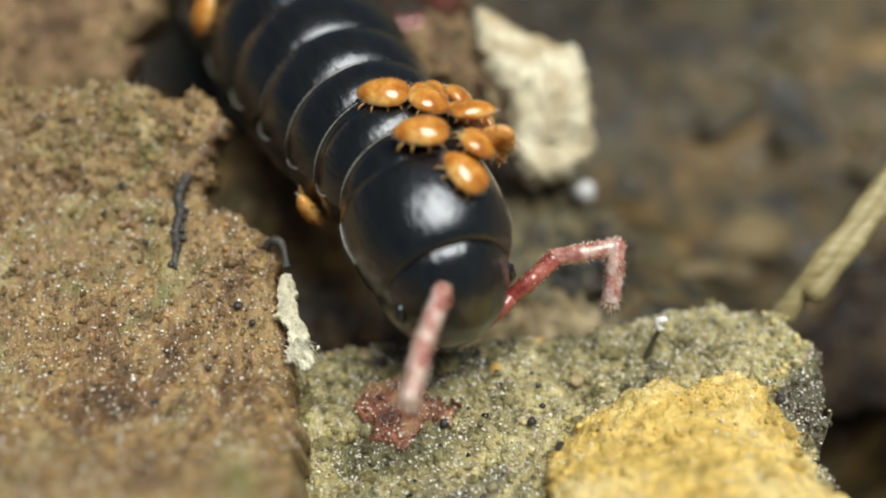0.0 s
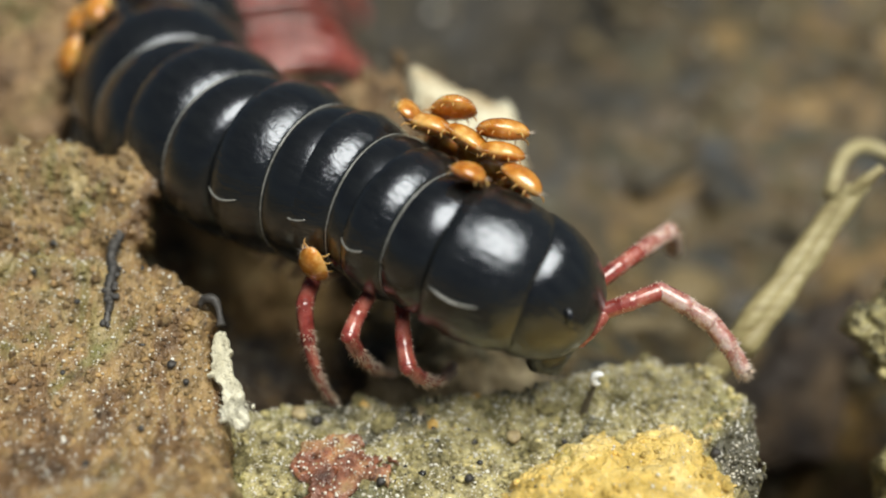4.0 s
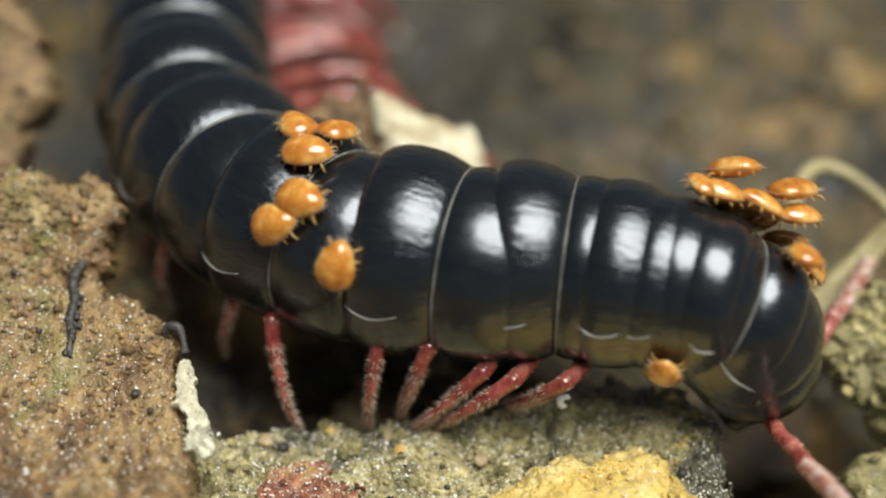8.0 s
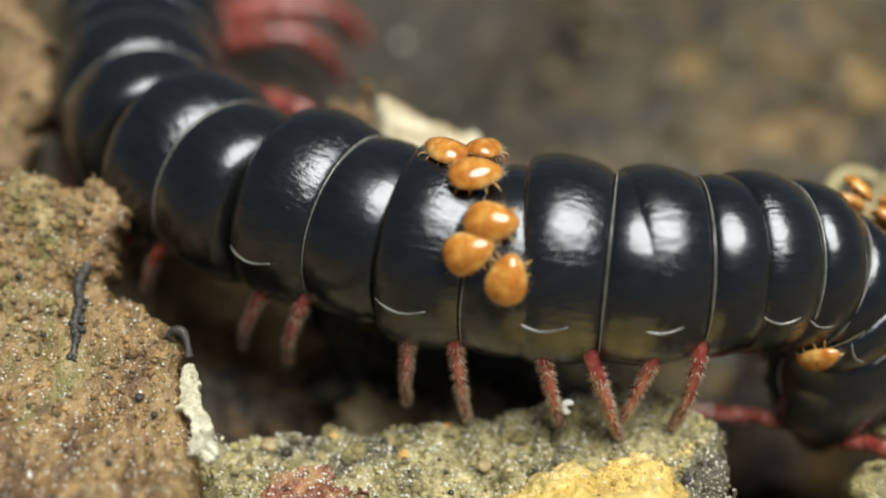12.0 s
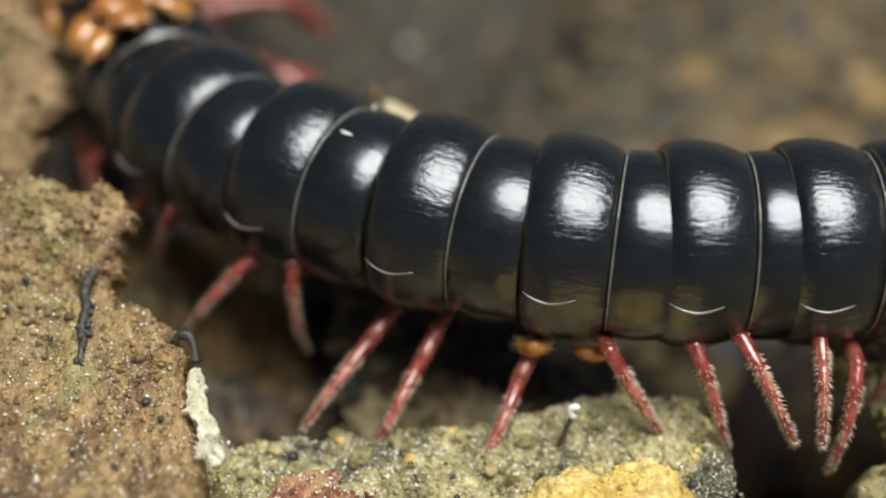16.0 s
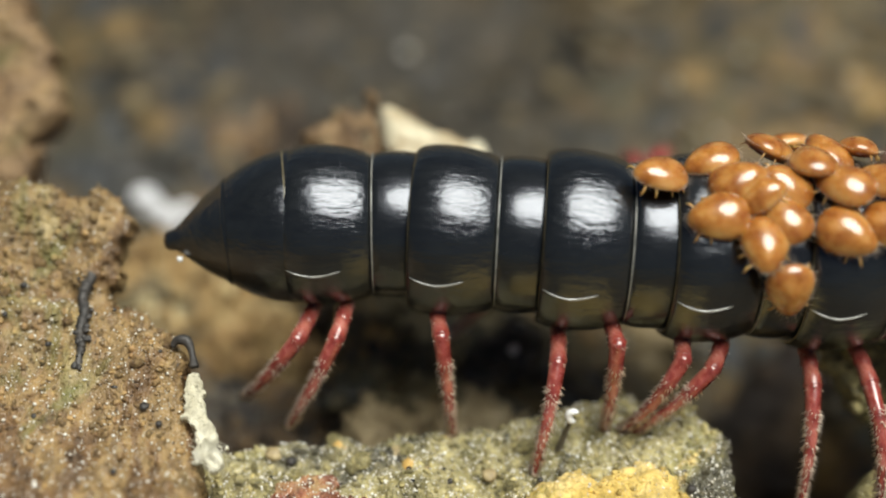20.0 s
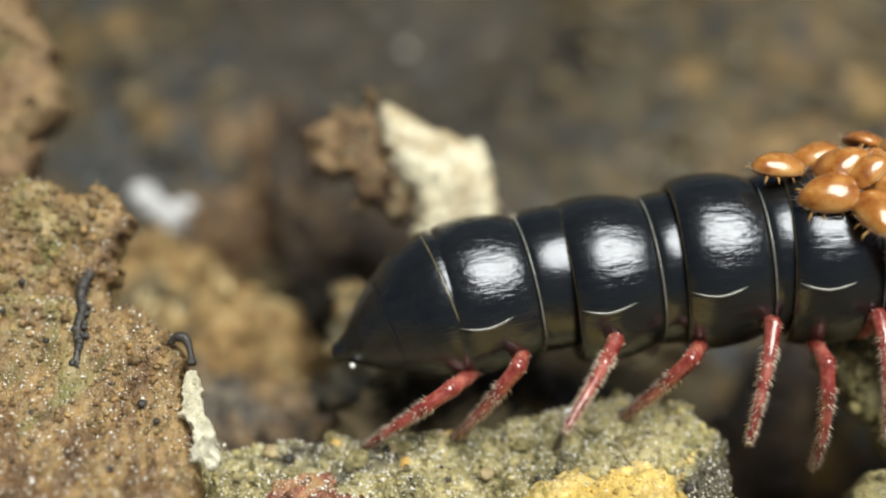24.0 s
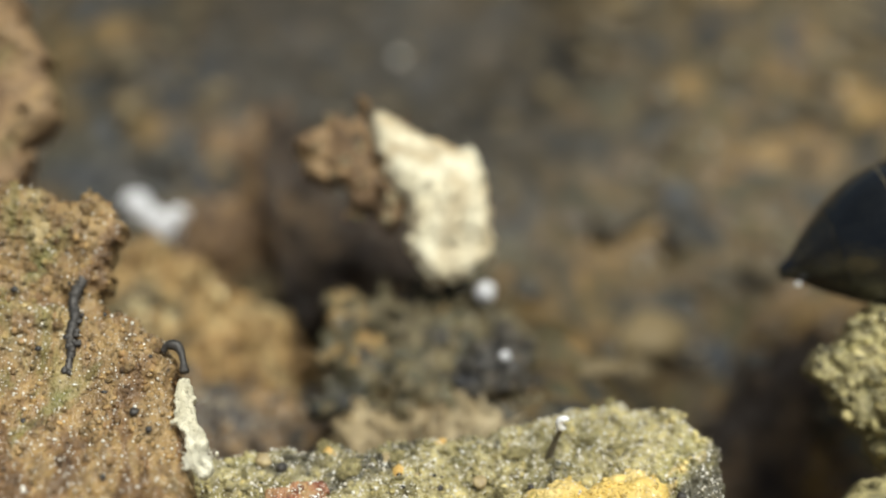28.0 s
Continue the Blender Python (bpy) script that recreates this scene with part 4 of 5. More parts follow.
# head: a rounded black capsule, bent down
HEAD = [(-1.9, 0.5), (-1.5, 0.76), (-0.6, 0.83), (0.2, 0.84), (0.9, 0.82), (1.6, 0.76), (2.3, 0.65), (2.9, 0.49), (3.3, 0.31), (3.5, 0.1)]
v, f = turned([(x, r * RADIUS) for x, r in HEAD], 0.86, squash=False)
v[:, 1] *= 0.95
RINGS[19] = part("head", mesh_of("head", v * MM, f, M_BLACK), millipede, "smooth black head bent towards the ground")
ANTENNAE = []
JOINTS = (1.6, 2.5, 2.6, 2.4)
for side in (-1, 1):
    for n, (size, thick, thin) in enumerate(zip(JOINTS, (0.34, 0.38, 0.42, 0.45), (0.36, 0.41, 0.44, 0.38))):
        line = [(0, 0, 0), (size * 0.35, 0, 0.06), (size * 0.7, 0, 0.06), (size, 0, 0)]
        a = part("antenna_joint", two_tone("antenna_joint", *jointed(line, thick, thin, 2 if n else 1, 60 + 140 * n, 60 + side + 5 * n, 0.13 + 0.05 * n, False), M_FEELER if n > 1 else M_LEG, M_HAIR), RINGS[19], "red feeler joint with pale hairs")
        ANTENNAE.append((a, side, n))
    eye_v, eye_f = tube([(0.6, side * 2.35, 1.35), (0.75, side * 2.5, 1.35), (1.2, side * 2.55, 1.2), (1.6, side * 2.4, 1.0)], [0.06, 0.2, 0.22, 0.06], 12)
    part("eye", mesh_of("eye", np.array(eye_v) * MM, eye_f, M_BLACK), RINGS[19], "low black eye patch")
jaw_v, jaw_f = tube([(2.2, 0, -1.0), (2.9, 0, -1.3), (3.3, 0, -1.9), (3.2, 0, -2.5)], [1.1, 1.3, 1.1, 0.5], 16)
part("mouthplate", mesh_of("mouthplate", np.array(jaw_v) * MM, jaw_f, M_BAND), RINGS[19], "dark mouth plate")


# ---- mites that ride on the millipede ----
def mite_meshes():
    v, f = [], []
    n, m = 20, 10
    for j in range(m + 1):
        b = math.pi * j / m
        for k in range(n):
            a = 2 * math.pi * k / n
            x, y, zz = math.sin(b) * math.cos(a), math.sin(b) * math.sin(a), math.cos(b)
            egg = 1 - 0.30 * x
            egg *= 1.07 if abs(zz) < 0.2 else 1.0
            v.append((1.2 * x, 0.88 * y * egg, 0.36 + (0.6 if zz > 0 else 0.36) * zz))
    for j in range(m):
        for k in range(n):
            a, b = j * n + k, j * n + (k + 1) % n
            f.append((a, a + n, b + n, b))
    shell = mesh_of("shell", np.array(v) * MM, f, M_MITE)
    hv, hf = [], []
    rnd = random.Random(4)
    for k in range(64):
        a = 2 * math.pi * k / 64 + rnd.uniform(-0.05, 0.05)
        d = Vector((math.cos(a), math.sin(a), rnd.uniform(-0.1, 0.35))).normalized()
        p = Vector((1.12 * math.cos(a), 0.8 * math.sin(a) * (1 - 0.22 * math.cos(a)), 0.4))
        s = d.orthogonal().normalized() * 0.011
        o = len(hv)
        hv += [tuple(p + s), tuple(p - s), tuple(p + d.cross(s)), tuple(p + d * rnd.uniform(0.22, 0.5))]
        hf += [(o, o + 1, o + 3), (o + 1, o + 2, o + 3), (o + 2, o, o + 3)]
    hairs = mesh_of("fringe", np.array(hv) * MM, hf, M_HAIR)
    legs = []
    for k, (x, ang) in enumerate(((0.75, 40), (0.35, 75), (-0.2, 105), (-0.6, 140))):
        for s in (-1, 1):
            c, n2 = math.cos(radians(ang)), math.sin(radians(ang)) * s
            lv, lf = tube(bend([(x, s * 0.45, 0.2), (x + c * 0.25, s * 0.5 + n2 * 0.32, 0.2), (x + c * 0.4, s * 0.5 + n2 * 0.46, 0.0)], 2), [0.055, 0.05, 0.042, 0.035, 0.02], 6)
            legs.append(mesh_of("leg", np.array(lv) * MM, lf, M_MITELEG))
    return shell, hairs, legs


SHELL, FRINGE, MITE_LEGS = mite_meshes()
SHELL_BROWN = SHELL.copy()
SHELL_BROWN.materials[0] = M_MITE_BROWN
MITES = []


def mite(ring, x, theta, heading, size=1.0, lift=0.0, tip=0.0, group="mites on the millipede", label="amber-orange glossy mite clinging to the black millipede", later=None):
    """x: millimetres ahead of the ring's rear edge; theta: degrees from the top of the back towards the right flank.
    later: the same five numbers (x, theta, heading, lift, tip) once the mites have drawn together."""
    if ring < 8:
        label = "brown-amber glossy mite crowded on the rear rings"
    thing = tagged(new("mite"), label, "mite", group)
    size *= 1.04 if ring < 8 else 0.97
    thing.scale = (size, size, size)
    part("shell", SHELL_BROWN if ring < 8 else SHELL, thing)
    part("fringe", FRINGE, thing, "ring of pale bristles")
    for me in MITE_LEGS:
        part("leg", me, thing)
    first = np.array((x, theta, heading, lift, tip), float)
    MITES.append((thing, ring, first, first if later is None else np.array(later, float)))
    return thing


def cling(ring, x, theta, heading, lift, tip):
    r = RADIUS * SIZE.get(ring, 1.1) * 0.985 + lift
    return (Matrix.Rotation(radians(theta), 4, "X") @ Matrix.Translation((x * MM, 0, r * MM))
            @ Matrix.Rotation(radians(heading), 4, "Z") @ Matrix.Rotation(radians(tip), 4, "Y"))


# a pile behind the collar, strung out at first
mite(17, 0.3, 2, 240, later=(-0.4, -30, 195, 0.45, 10))
mite(17, 3.6, -2, 250, later=(1.4, -32, 200, 0.65, -6))
mite(17, 1.2, -22, 180, later=(0.0, -34, 160, 1.6, 26))
mite(16, 3.0, -58, 150)
mite(17, 1.8, -50, 130, later=(2.7, -36, 15, 1.75, -24))
mite(17, 4.5, -34, 170, 0.9, later=(3.2, -34, 215, 0.9, 20))
mite(17, 3.6, -58, 150, 0.9)
mite(18, 1.5, -22, 210, 0.95, later=(1.5, -24, 330, 0.3, 12))
mite(16, 3.3, -34, 150, 0.7, later=(2.0, -26, 150, 0.5, -20))
mite(17, 3.0, -40, 60, 0.85, 0.75, -35, later=(3.4, 0, 100, 0.05, 22))
mite(17, 4.6, -46, 330, 0.85, 0.6, -50, later=(2.6, -52, 330, 0.6, -40))
mite(17, 2.2, -62, 100, 0.9, 0.2, 30, later=(1.2, -50, 100, 0.5, 30))
# six on the middle rings
mite(12, 1.5, -6, 160, 0.9)
mite(12, 3.0, -18, 70, 0.85)
mite(12, 3.2, 8, 20)
mite(12, 4.5, 33, 10)
mite(12, 3.9, 49, 30, 0.95)
mite(13, -0.2, 62, 80, 0.95)
# few under the flank
mite(16, 2.1, 112, 80, 0.85)
mite(9, 0.6, 138, 80, 1.0)
mite(9, 3.3, 146, 310, 0.9)
# the crowd towards the tail
mite(3, 4.5, 10, 200, 1.0, 0.1, -12)
mite(4, 1.5, -6, 200, 1.0, 0.0, 18)
mite(4, 2.4, 14, 10, 1.0, 0.25, -20)
mite(4, 1.5, 34, 190, 1.05, 0.0, 8)
mite(4, 3.9, -14, 20, 1.0, 0.3, 24)
mite(4, 4.2, 14, 160, 1.0, 0.15, -16)
mite(4, 4.2, 34, 120, 1.0, 0.0, 10)
mite(4, 3.3, 50, 270, 1.05, 0.2, -24)
mite(4, 4.5, 70, 280, 1.0, 0.0, 14)
mite(5, 0.0, -42, 340, 0.9, 0.1, -8)
mite(5, 0.0, 6, 90, 1.05, 0.35, 20)
mite(5, 0.9, -10, 120, 1.0, 0.1, -18)
mite(5, 1.2, 18, 150, 1.05, 0.3, 12)
mite(5, 1.2, 42, 330, 1.05, 0.0, -10)
mite(5, 3.0, 14, 140, 1.0, 0.2, 22)
mite(5, 3.0, 38, 330, 1.0, 0.05, -14)
mite(5, 2.4, -14, 60, 0.9, 0.25, 16)
mite(4, 3.3, 22, 10, 0.85, 0.4, -26)


# ---- crumbs, grains and small things ----
ICO = []
for sx in (-1, 1):
    for sy in (-1, 1):
        ICO += [(0, sx, sy * 1.618), (sx, sy * 1.618, 0), (sy * 1.618, 0, sx)]
ICO = np.array(ICO, float) / 1.902
ICO_FACES = []
for a in range(12):
    for b in range(a + 1, 12):
        for c in range(b + 1, 12):
            if all(np.linalg.norm(ICO[p] - ICO[q]) < 1.1 for p, q in ((a, b), (b, c), (a, c))):
                n = np.cross(ICO[b] - ICO[a], ICO[c] - ICO[a])
                ICO_FACES.append((a, b, c) if n @ ICO[a] > 0 else (a, c, b))
ICO_FACES = np.array(ICO_FACES)


def crumbs(name, places, radii, mat, label, seed, flat=0.75, jitter=0.4, sink=0.35, host=None, facets=False, spread_by=0.5):
    """Many loose bits in one mesh, too many to count."""
    rng = np.random.default_rng(seed)
    n = len(places)
    v = ICO[None] * (1 + jitter * rng.uniform(-1, 1, (n, 12, 1)))
    v = v * radii[:, None, None] * rng.uniform(1 - spread_by, 1 + spread_by, (n, 1, 3))
    v[:, :, 2] *= flat
    v = v + places[:, None, :] + np.array([0, 0, 1.0]) * (radii * (0.5 - sink))[:, None, None]
    f = (ICO_FACES[None] + 12 * np.arange(n)[:, None, None]).reshape(-1, 3)
    ob = new(name, mesh_of(name, v.reshape(-1, 3) * MM, f.tolist(), mat, facets))
    if host is not None:
        ob.matrix_world = CLODS[host][0].matrix_world
    return tagged(ob, label, name.replace("_", " "), kind="stuff")


def spots_on(number, count, seed, world=True):
    """Places on the upper side of a lump, in millimetres."""
    ob, upper = CLODS[number]
    rng = np.random.default_rng(seed)
    pts = upper
    if world:
        m = np.array(ob.matrix_world)
        pts = upper @ m[:3, :3].T + m[:3, 3] / MM
    return pts[rng.integers(0, len(pts), count)] + rng.normal(0, 0.03, (count, 3))


def sizes(count, lo, hi, seed):
    return lo + (hi - lo) * np.random.default_rng(seed).random(count) ** 4.0


for number, count, big, mat, name, label in (
        (0, 6500, 0.17, M_GRAIN_BARK, "bark_grains", "tiny orange-brown bark grains"),
        (1, 2400, 0.2, M_GRAIN_BARK, "bark_grains", "tiny reddish bark grains"),
        (3, 10000, 0.2, M_GRAIN_LEDGE, "wood_grains", "tiny ochre and grey wood grains"),
        (4, 900, 0.16, M_GRAIN_YELLOW, "yellow_grains", "tiny yellow wood grains"),
        (11, 1500, 0.4, M_GRAIN_LEDGE, "wood_grains", "tiny ochre wood grains beside the hollow"),
        (6, 260, 0.3, M_GRAIN_FRAY, "wood_grains", "tiny pale wood grains"),
        (7, 900, 0.5, M_GRAIN_ORANGE, "wood_grains", "orange-tan wood crumbs")):
    crumbs(name, spots_on(number, count, number + 1, False), sizes(count, 0.03, big, number), mat, label, number, host=number, facets=True)
crumbs("wet_glints", np.vstack([spots_on(0, 5000, 11), spots_on(3, 15000, 12), spots_on(5, 250, 13), spots_on(4, 700, 14), spots_on(1, 900, 15), spots_on(16, 400, 16)]), sizes(22250, 0.026, 0.075, 7), M_GLINT, "tiny clear wet grains that glint", 7, flat=1.0, jitter=0.05, sink=-0.1, facets=True)
crumbs("dark_grains", np.vstack([spots_on(0, 90, 21), spots_on(3, 420, 22), spots_on(1, 40, 23), spots_on(4, 30, 24)]), sizes(580, 0.04, 0.15, 8), M_DARKGRAIN, "small black soil pellets", 8, flat=0.9, jitter=0.2, facets=True)

rng = np.random.default_rng(31)
n = 600
far = np.column_stack([rng.uniform(-34, 40, n), rng.uniform(3, 62, n), np.zeros(n)])
lo = np.array([z[np.argmin(np.abs(gy - p[1])) * len(gx) + np.argmin(np.abs(gx - p[0]))] for p in far])
far[:, 2] = lo
glow = np.random.default_rng(5)
pick = far[glow.integers(0, n, 110)] + glow.normal(0, 0.8, (110, 3)) * np.array([1, 1, 0])
crumbs("soil_glints", pick + np.array([0, 0, 0.5]), sizes(110, 0.12, 0.34, 36), M_GLINT, "clear wet grains glinting on the soil", 37, flat=1.0, jitter=0.05, facets=True)
crumbs("soil_crumbs", far, sizes(n, 0.4, 1.7, 32), M_CRUMB, "loose brown, olive and slate soil crumbs", 33, flat=0.3, jitter=0.5, facets=True, spread_by=0.85)


def pebble(name, p, size, mat, label, category, seed, group="", n=3):
    """A small irregular lump in millimetres."""
    bm = bmesh.new()
    bmesh.ops.create_icosphere(bm, subdivisions=n, radius=1.0)
    v = np.array([q.co[:] for q in bm.verts])
    k = 1 + 0.22 * field(v, 1.3, seed) + 0.12 * field(v, 3.1, seed + 1)
    for q, s, c in zip(bm.verts, k, v):
        q.co = Vector(c * s * np.array(size) * MM)
    me = bpy.data.meshes.new(name)
    bm.to_mesh(me)
    bm.free()
    me.materials.append(mat)
    me.polygons.foreach_set("use_smooth", [True] * len(me.polygons))
    ob = new(name, me)
    ob.matrix_world = pose(*[c * MM for c in p], 0, 0, 37 * seed % 360)
    return tagged(ob, label, category, group)


# pale film and black fibres on the bark edge
clod("fungal_film", (-12, -6.4, -3.6), 22, [(1.25, 2.1), (1.5, 2.1), (1.8, 1.4), (2.2, 0.5), (2.75, -0.6), (3.15, -1.6), (3.0, -2.7), (2.5, -3.0), (2.1, -2.3), (1.7, -1.6), (1.55, -0.8), (1.3, -0.1), (1.3, 0.9)],
     M_PALE, "cream-white fungal film on the bark edge", "fungus", top=0.1, under=0.6, edge=0.25, step=0.06, jag=0.45, seed=41, layers=((1.5, 0.15), (4, 0.08)))
streak = tagged(new("charred_fibre"), "broken black charred fibre lying down the bark face", "fibre")
streak.matrix_world = pose(-12 * MM, -6 * MM, -4.5 * MM, 22)
crumble = random.Random(15)
spine = bend([(-3.9, 6.25, 1.16), (-3.55, 6.5, 1.2), (-3.42, 6.2, 1.16), (-3.6, 5.8, 1.14), (-3.68, 5.2, 1.12), (-3.5, 4.5, 1.12), (-3.58, 3.7, 1.1), (-3.42, 3.0, 1.1), (-3.45, 2.3, 1.08), (-3.36, 1.7, 1.02)], 6)
girths = [0.10 + 0.22 * min(1, 3 * f) * (1 - f) ** 0.5 * crumble.uniform(0.55, 1.25) for f in (k / (len(spine) - 1) for k in range(len(spine)))]
sv, sf = tube(spine, girths)
strand = new("strand", mesh_of("strand", np.array(sv) * MM, sf, M_COAL))
strand.parent = streak
for k in range(30):
    q = spine[crumble.randrange(len(spine))]
    r = crumble.uniform(0.06, 0.17)
    bit = pebble("char_bit", (0, 0, 0), (r, r * crumble.uniform(0.7, 1.5), 0.08), M_COAL, "", "", 150 + k, "", 2)
    bit.parent = streak
    bit.matrix_basis = pose((q[0] + crumble.gauss(0, 0.17)) * MM, (q[1] + crumble.gauss(0, 0.1)) * MM, 1.25 * MM, 0, 0, crumble.uniform(0, 180))
curl = bend([(0.45, 3.0, 0.05), (0.65, 3.2, 0.2), (1.0, 3.2, 0.25), (1.25, 2.9, 0.22), (1.4, 2.4, 0.15), (1.48, 2.0, 0.1)], 6)
sv, sf = tube(curl, [0.14 + 0.10 * math.sin(3 * k) ** 2 for k in range(len(curl))])
hook = tagged(new("charred_fibre", mesh_of("charred_fibre", np.array(sv) * MM, sf, M_COAL)), "small black fibre curled on the bark edge", "fibre")
hook.matrix_world = pose(-12 * MM, -6.4 * MM, -3.6 * MM, 22)

# black pellets, one by one
for k, (u, w2, r) in enumerate(((-0.4, 0.1, 0.3), (0.3, -0.6, 0.24), (-4.9, -0.3, 0.22), (-6.3, 5.3, 0.25), (-4.8, 2.7, 0.2), (-6.9, 4.0, 0.2), (-2.2, 4.2, 0.16), (0.0, 2.4, 0.14), (-1.2, -2.6, 0.2), (-3.0, -4.2, 0.22))):
    m = pose(-12 * MM, -6 * MM, -4.5 * MM, 22) @ Vector((u * MM, 1.1 * w2 * MM, (1.25 + 1.7 * (max(0, -0.5 - 1.1 * w2) / 5) ** 2) * MM))
    pebble("soil_pellet", m / MM, (r * 0.7, r * 0.6, r * 0.5), M_COAL, "black soil pellet on the bark chunk", "pellet", 50 + k, "black pellets", 2)
for k, (x, y, r) in enumerate(((-1.9, -4.6, 0.34), (4.2, -6.9, 0.2), (7.8, -7.0, 0.2), (-3.6, -9.2, 0.3), (0.1, -9.0, 0.28), (1.4, -10.4, 0.45), (-6.6, -5.8, 0.35), (6.0, -5.9, 0.16), (9.4, -6.6, 0.25), (10.6, -7.4, 0.3))):
    pebble("soil_pellet", (x, y, -7.22), (r * 0.75, r * 0.7, r * 0.6), M_COAL, "black soil pellet on the wood ledge", "pellet", 70 + k, "black pellets", 2)
for k, (x, y, r) in enumerate(((-1.5, -6.1, 0.5), (-0.6, -6.3, 0.35), (-2.0, -5.3, 0.45), (0.3, -4.4, 0.4), (3.6, -4.2, 0.45), (2.0, -6.6, 0.4), (-4.6, -4.9, 0.4), (-7.4, -5.4, 0.5), (8.6, -4.6, 0.5))):
    pebble("wood_crumb", (x, y, -7.2), (r * 0.9, r * 0.7, r * 0.5), M_AMBER if k % 3 == 0 else M_TAN, "ochre wood crumb lying on the ledge", "crumb", 90 + k, "wood crumbs", 3)

# a pin-shaped fungus on the ledge
pin = tagged(new("pin_fungus"), "tiny grey-brown stalk with a hooked cream cap", "fungus")
pin.matrix_world = pose(5.3 * MM, -5.1 * MM, -7.2 * MM) @ Matrix.Diagonal((1.45, 1.45, 1.2, 1))
sv, sf = tube(bend([(-0.15, 0, -0.2), (-0.05, 0, 0.5), (0.1, 0, 1.2), (0.2, 0, 1.6)], 3), [0.14, 0.13, 0.12, 0.1, 0.09, 0.08, 0.08, 0.08, 0.07, 0.06])
part("stalk", mesh_of("stalk", np.array(sv) * MM, sf, M_PINSTALK), pin, "thin grey-brown stalk")
sv, sf = tube(bend([(0.28, 0, 1.45), (0.12, -0.05, 1.55), (0.08, 0, 1.8), (0.22, 0, 1.95), (0.36, 0, 1.85)], 3), [0.05, 0.09, 0.11, 0.12, 0.12, 0.12, 0.12, 0.12, 0.11, 0.1, 0.1, 0.08, 0.04])
part("cap", mesh_of("cap", np.array(sv) * MM, sf, M_FLAKE), pin, "hooked cream-white cap")

# behind: wet pebble, mould tufts, mould drop
pebble("water_drop", (3.4, 1.6, -7.4), (0.29, 0.29, 0.29), M_MOULD, "tiny bluish drop on the wet soil", "drop", 3, "", 2)
tuft = tagged(new("mould_tuft"), "lilac-white fluffy mould tuft on the wood", "mould")
tuft.matrix_world = pose(-16.4 * MM, 17.2 * MM, -10.2 * MM)
for k, (x, y, zz, r) in enumerate(((-1.3, 0, 0.6, 0.75), (-0.8, -0.2, 0.0, 0.8), (0.1, -0.4, -0.4, 0.7), (0.8, -0.5, -0.5, 0.75), (1.3, -0.4, 0.0, 0.55), (0.5, -0.7, -1.0, 0.6))):
    blob = pebble("tuft_ball", (0, 0, 0), (r, r, r * 0.8), M_MOULD, "", "", 110 + k)
    blob.parent = tuft
    blob.matrix_world = tuft.matrix_world @ pose(x * MM, y * MM, zz * MM)
pebble("mould_drop", (2.6, 6.2, -7.2), (0.5, 0.5, 0.55), M_MOULD, "small white mould drop below the chip", "mould", 120)

# dry stalk that the millipede pushes aside, and a curled rootlet
stalk = tagged(new("dry_stalk"), "straw-coloured split dry plant stalk", "stalk")
for k, pts in enumerate(([(0, 0, -1.5), (1.5, 1.0, 1.0), (3.4, 2.8, 2.6), (5.1, 4.6, 4.2), (6.4, 5.4, 5.6)], [(1.2, 0.2, 0.0), (2.6, 1.4, 1.4), (4.4, 3.2, 2.9), (5.8, 4.6, 4.6), (6.9, 5.5, 5.8)], [(3.6, 3.0, 2.8), (5.0, 4.8, 4.1), (6.6, 5.2, 5.9), (7.6, 5.6, 6.6)])):
    line = bend(pts, 5)
    sv, sf = tube(line, [(0.62 if k < 2 else 0.4) * (0.95 + 0.1 * math.sin(1.3 * i)) * (1 - 0.4 * i / len(line)) for i in range(len(line))], 9)
    sv = np.array(sv)
    sv += 0.05 * np.stack([field(sv, 1.6, 5 + k), field(sv, 1.6, 8 + k), field(sv, 1.6, 11 + k)], 1)
    part("strand", mesh_of("strand", sv * MM, sf, M_STRAW), stalk)
root_v, root_f = tube(bend([(17.4, 5.5, -3.2), (18.2, 7.2, -2.2), (19.6, 8.2, -2.2), (21.4, 7.4, -2.8), (22.8, 5.6, -3.6), (24.0, 3.5, -5)], 6), [0.38] * 31, 10)
rootlet = tagged(new("curled_rootlet", mesh_of("curled_rootlet", np.array(root_v) * MM, root_f, M_STRAW)), "pale curled dry rootlet", "rootlet")

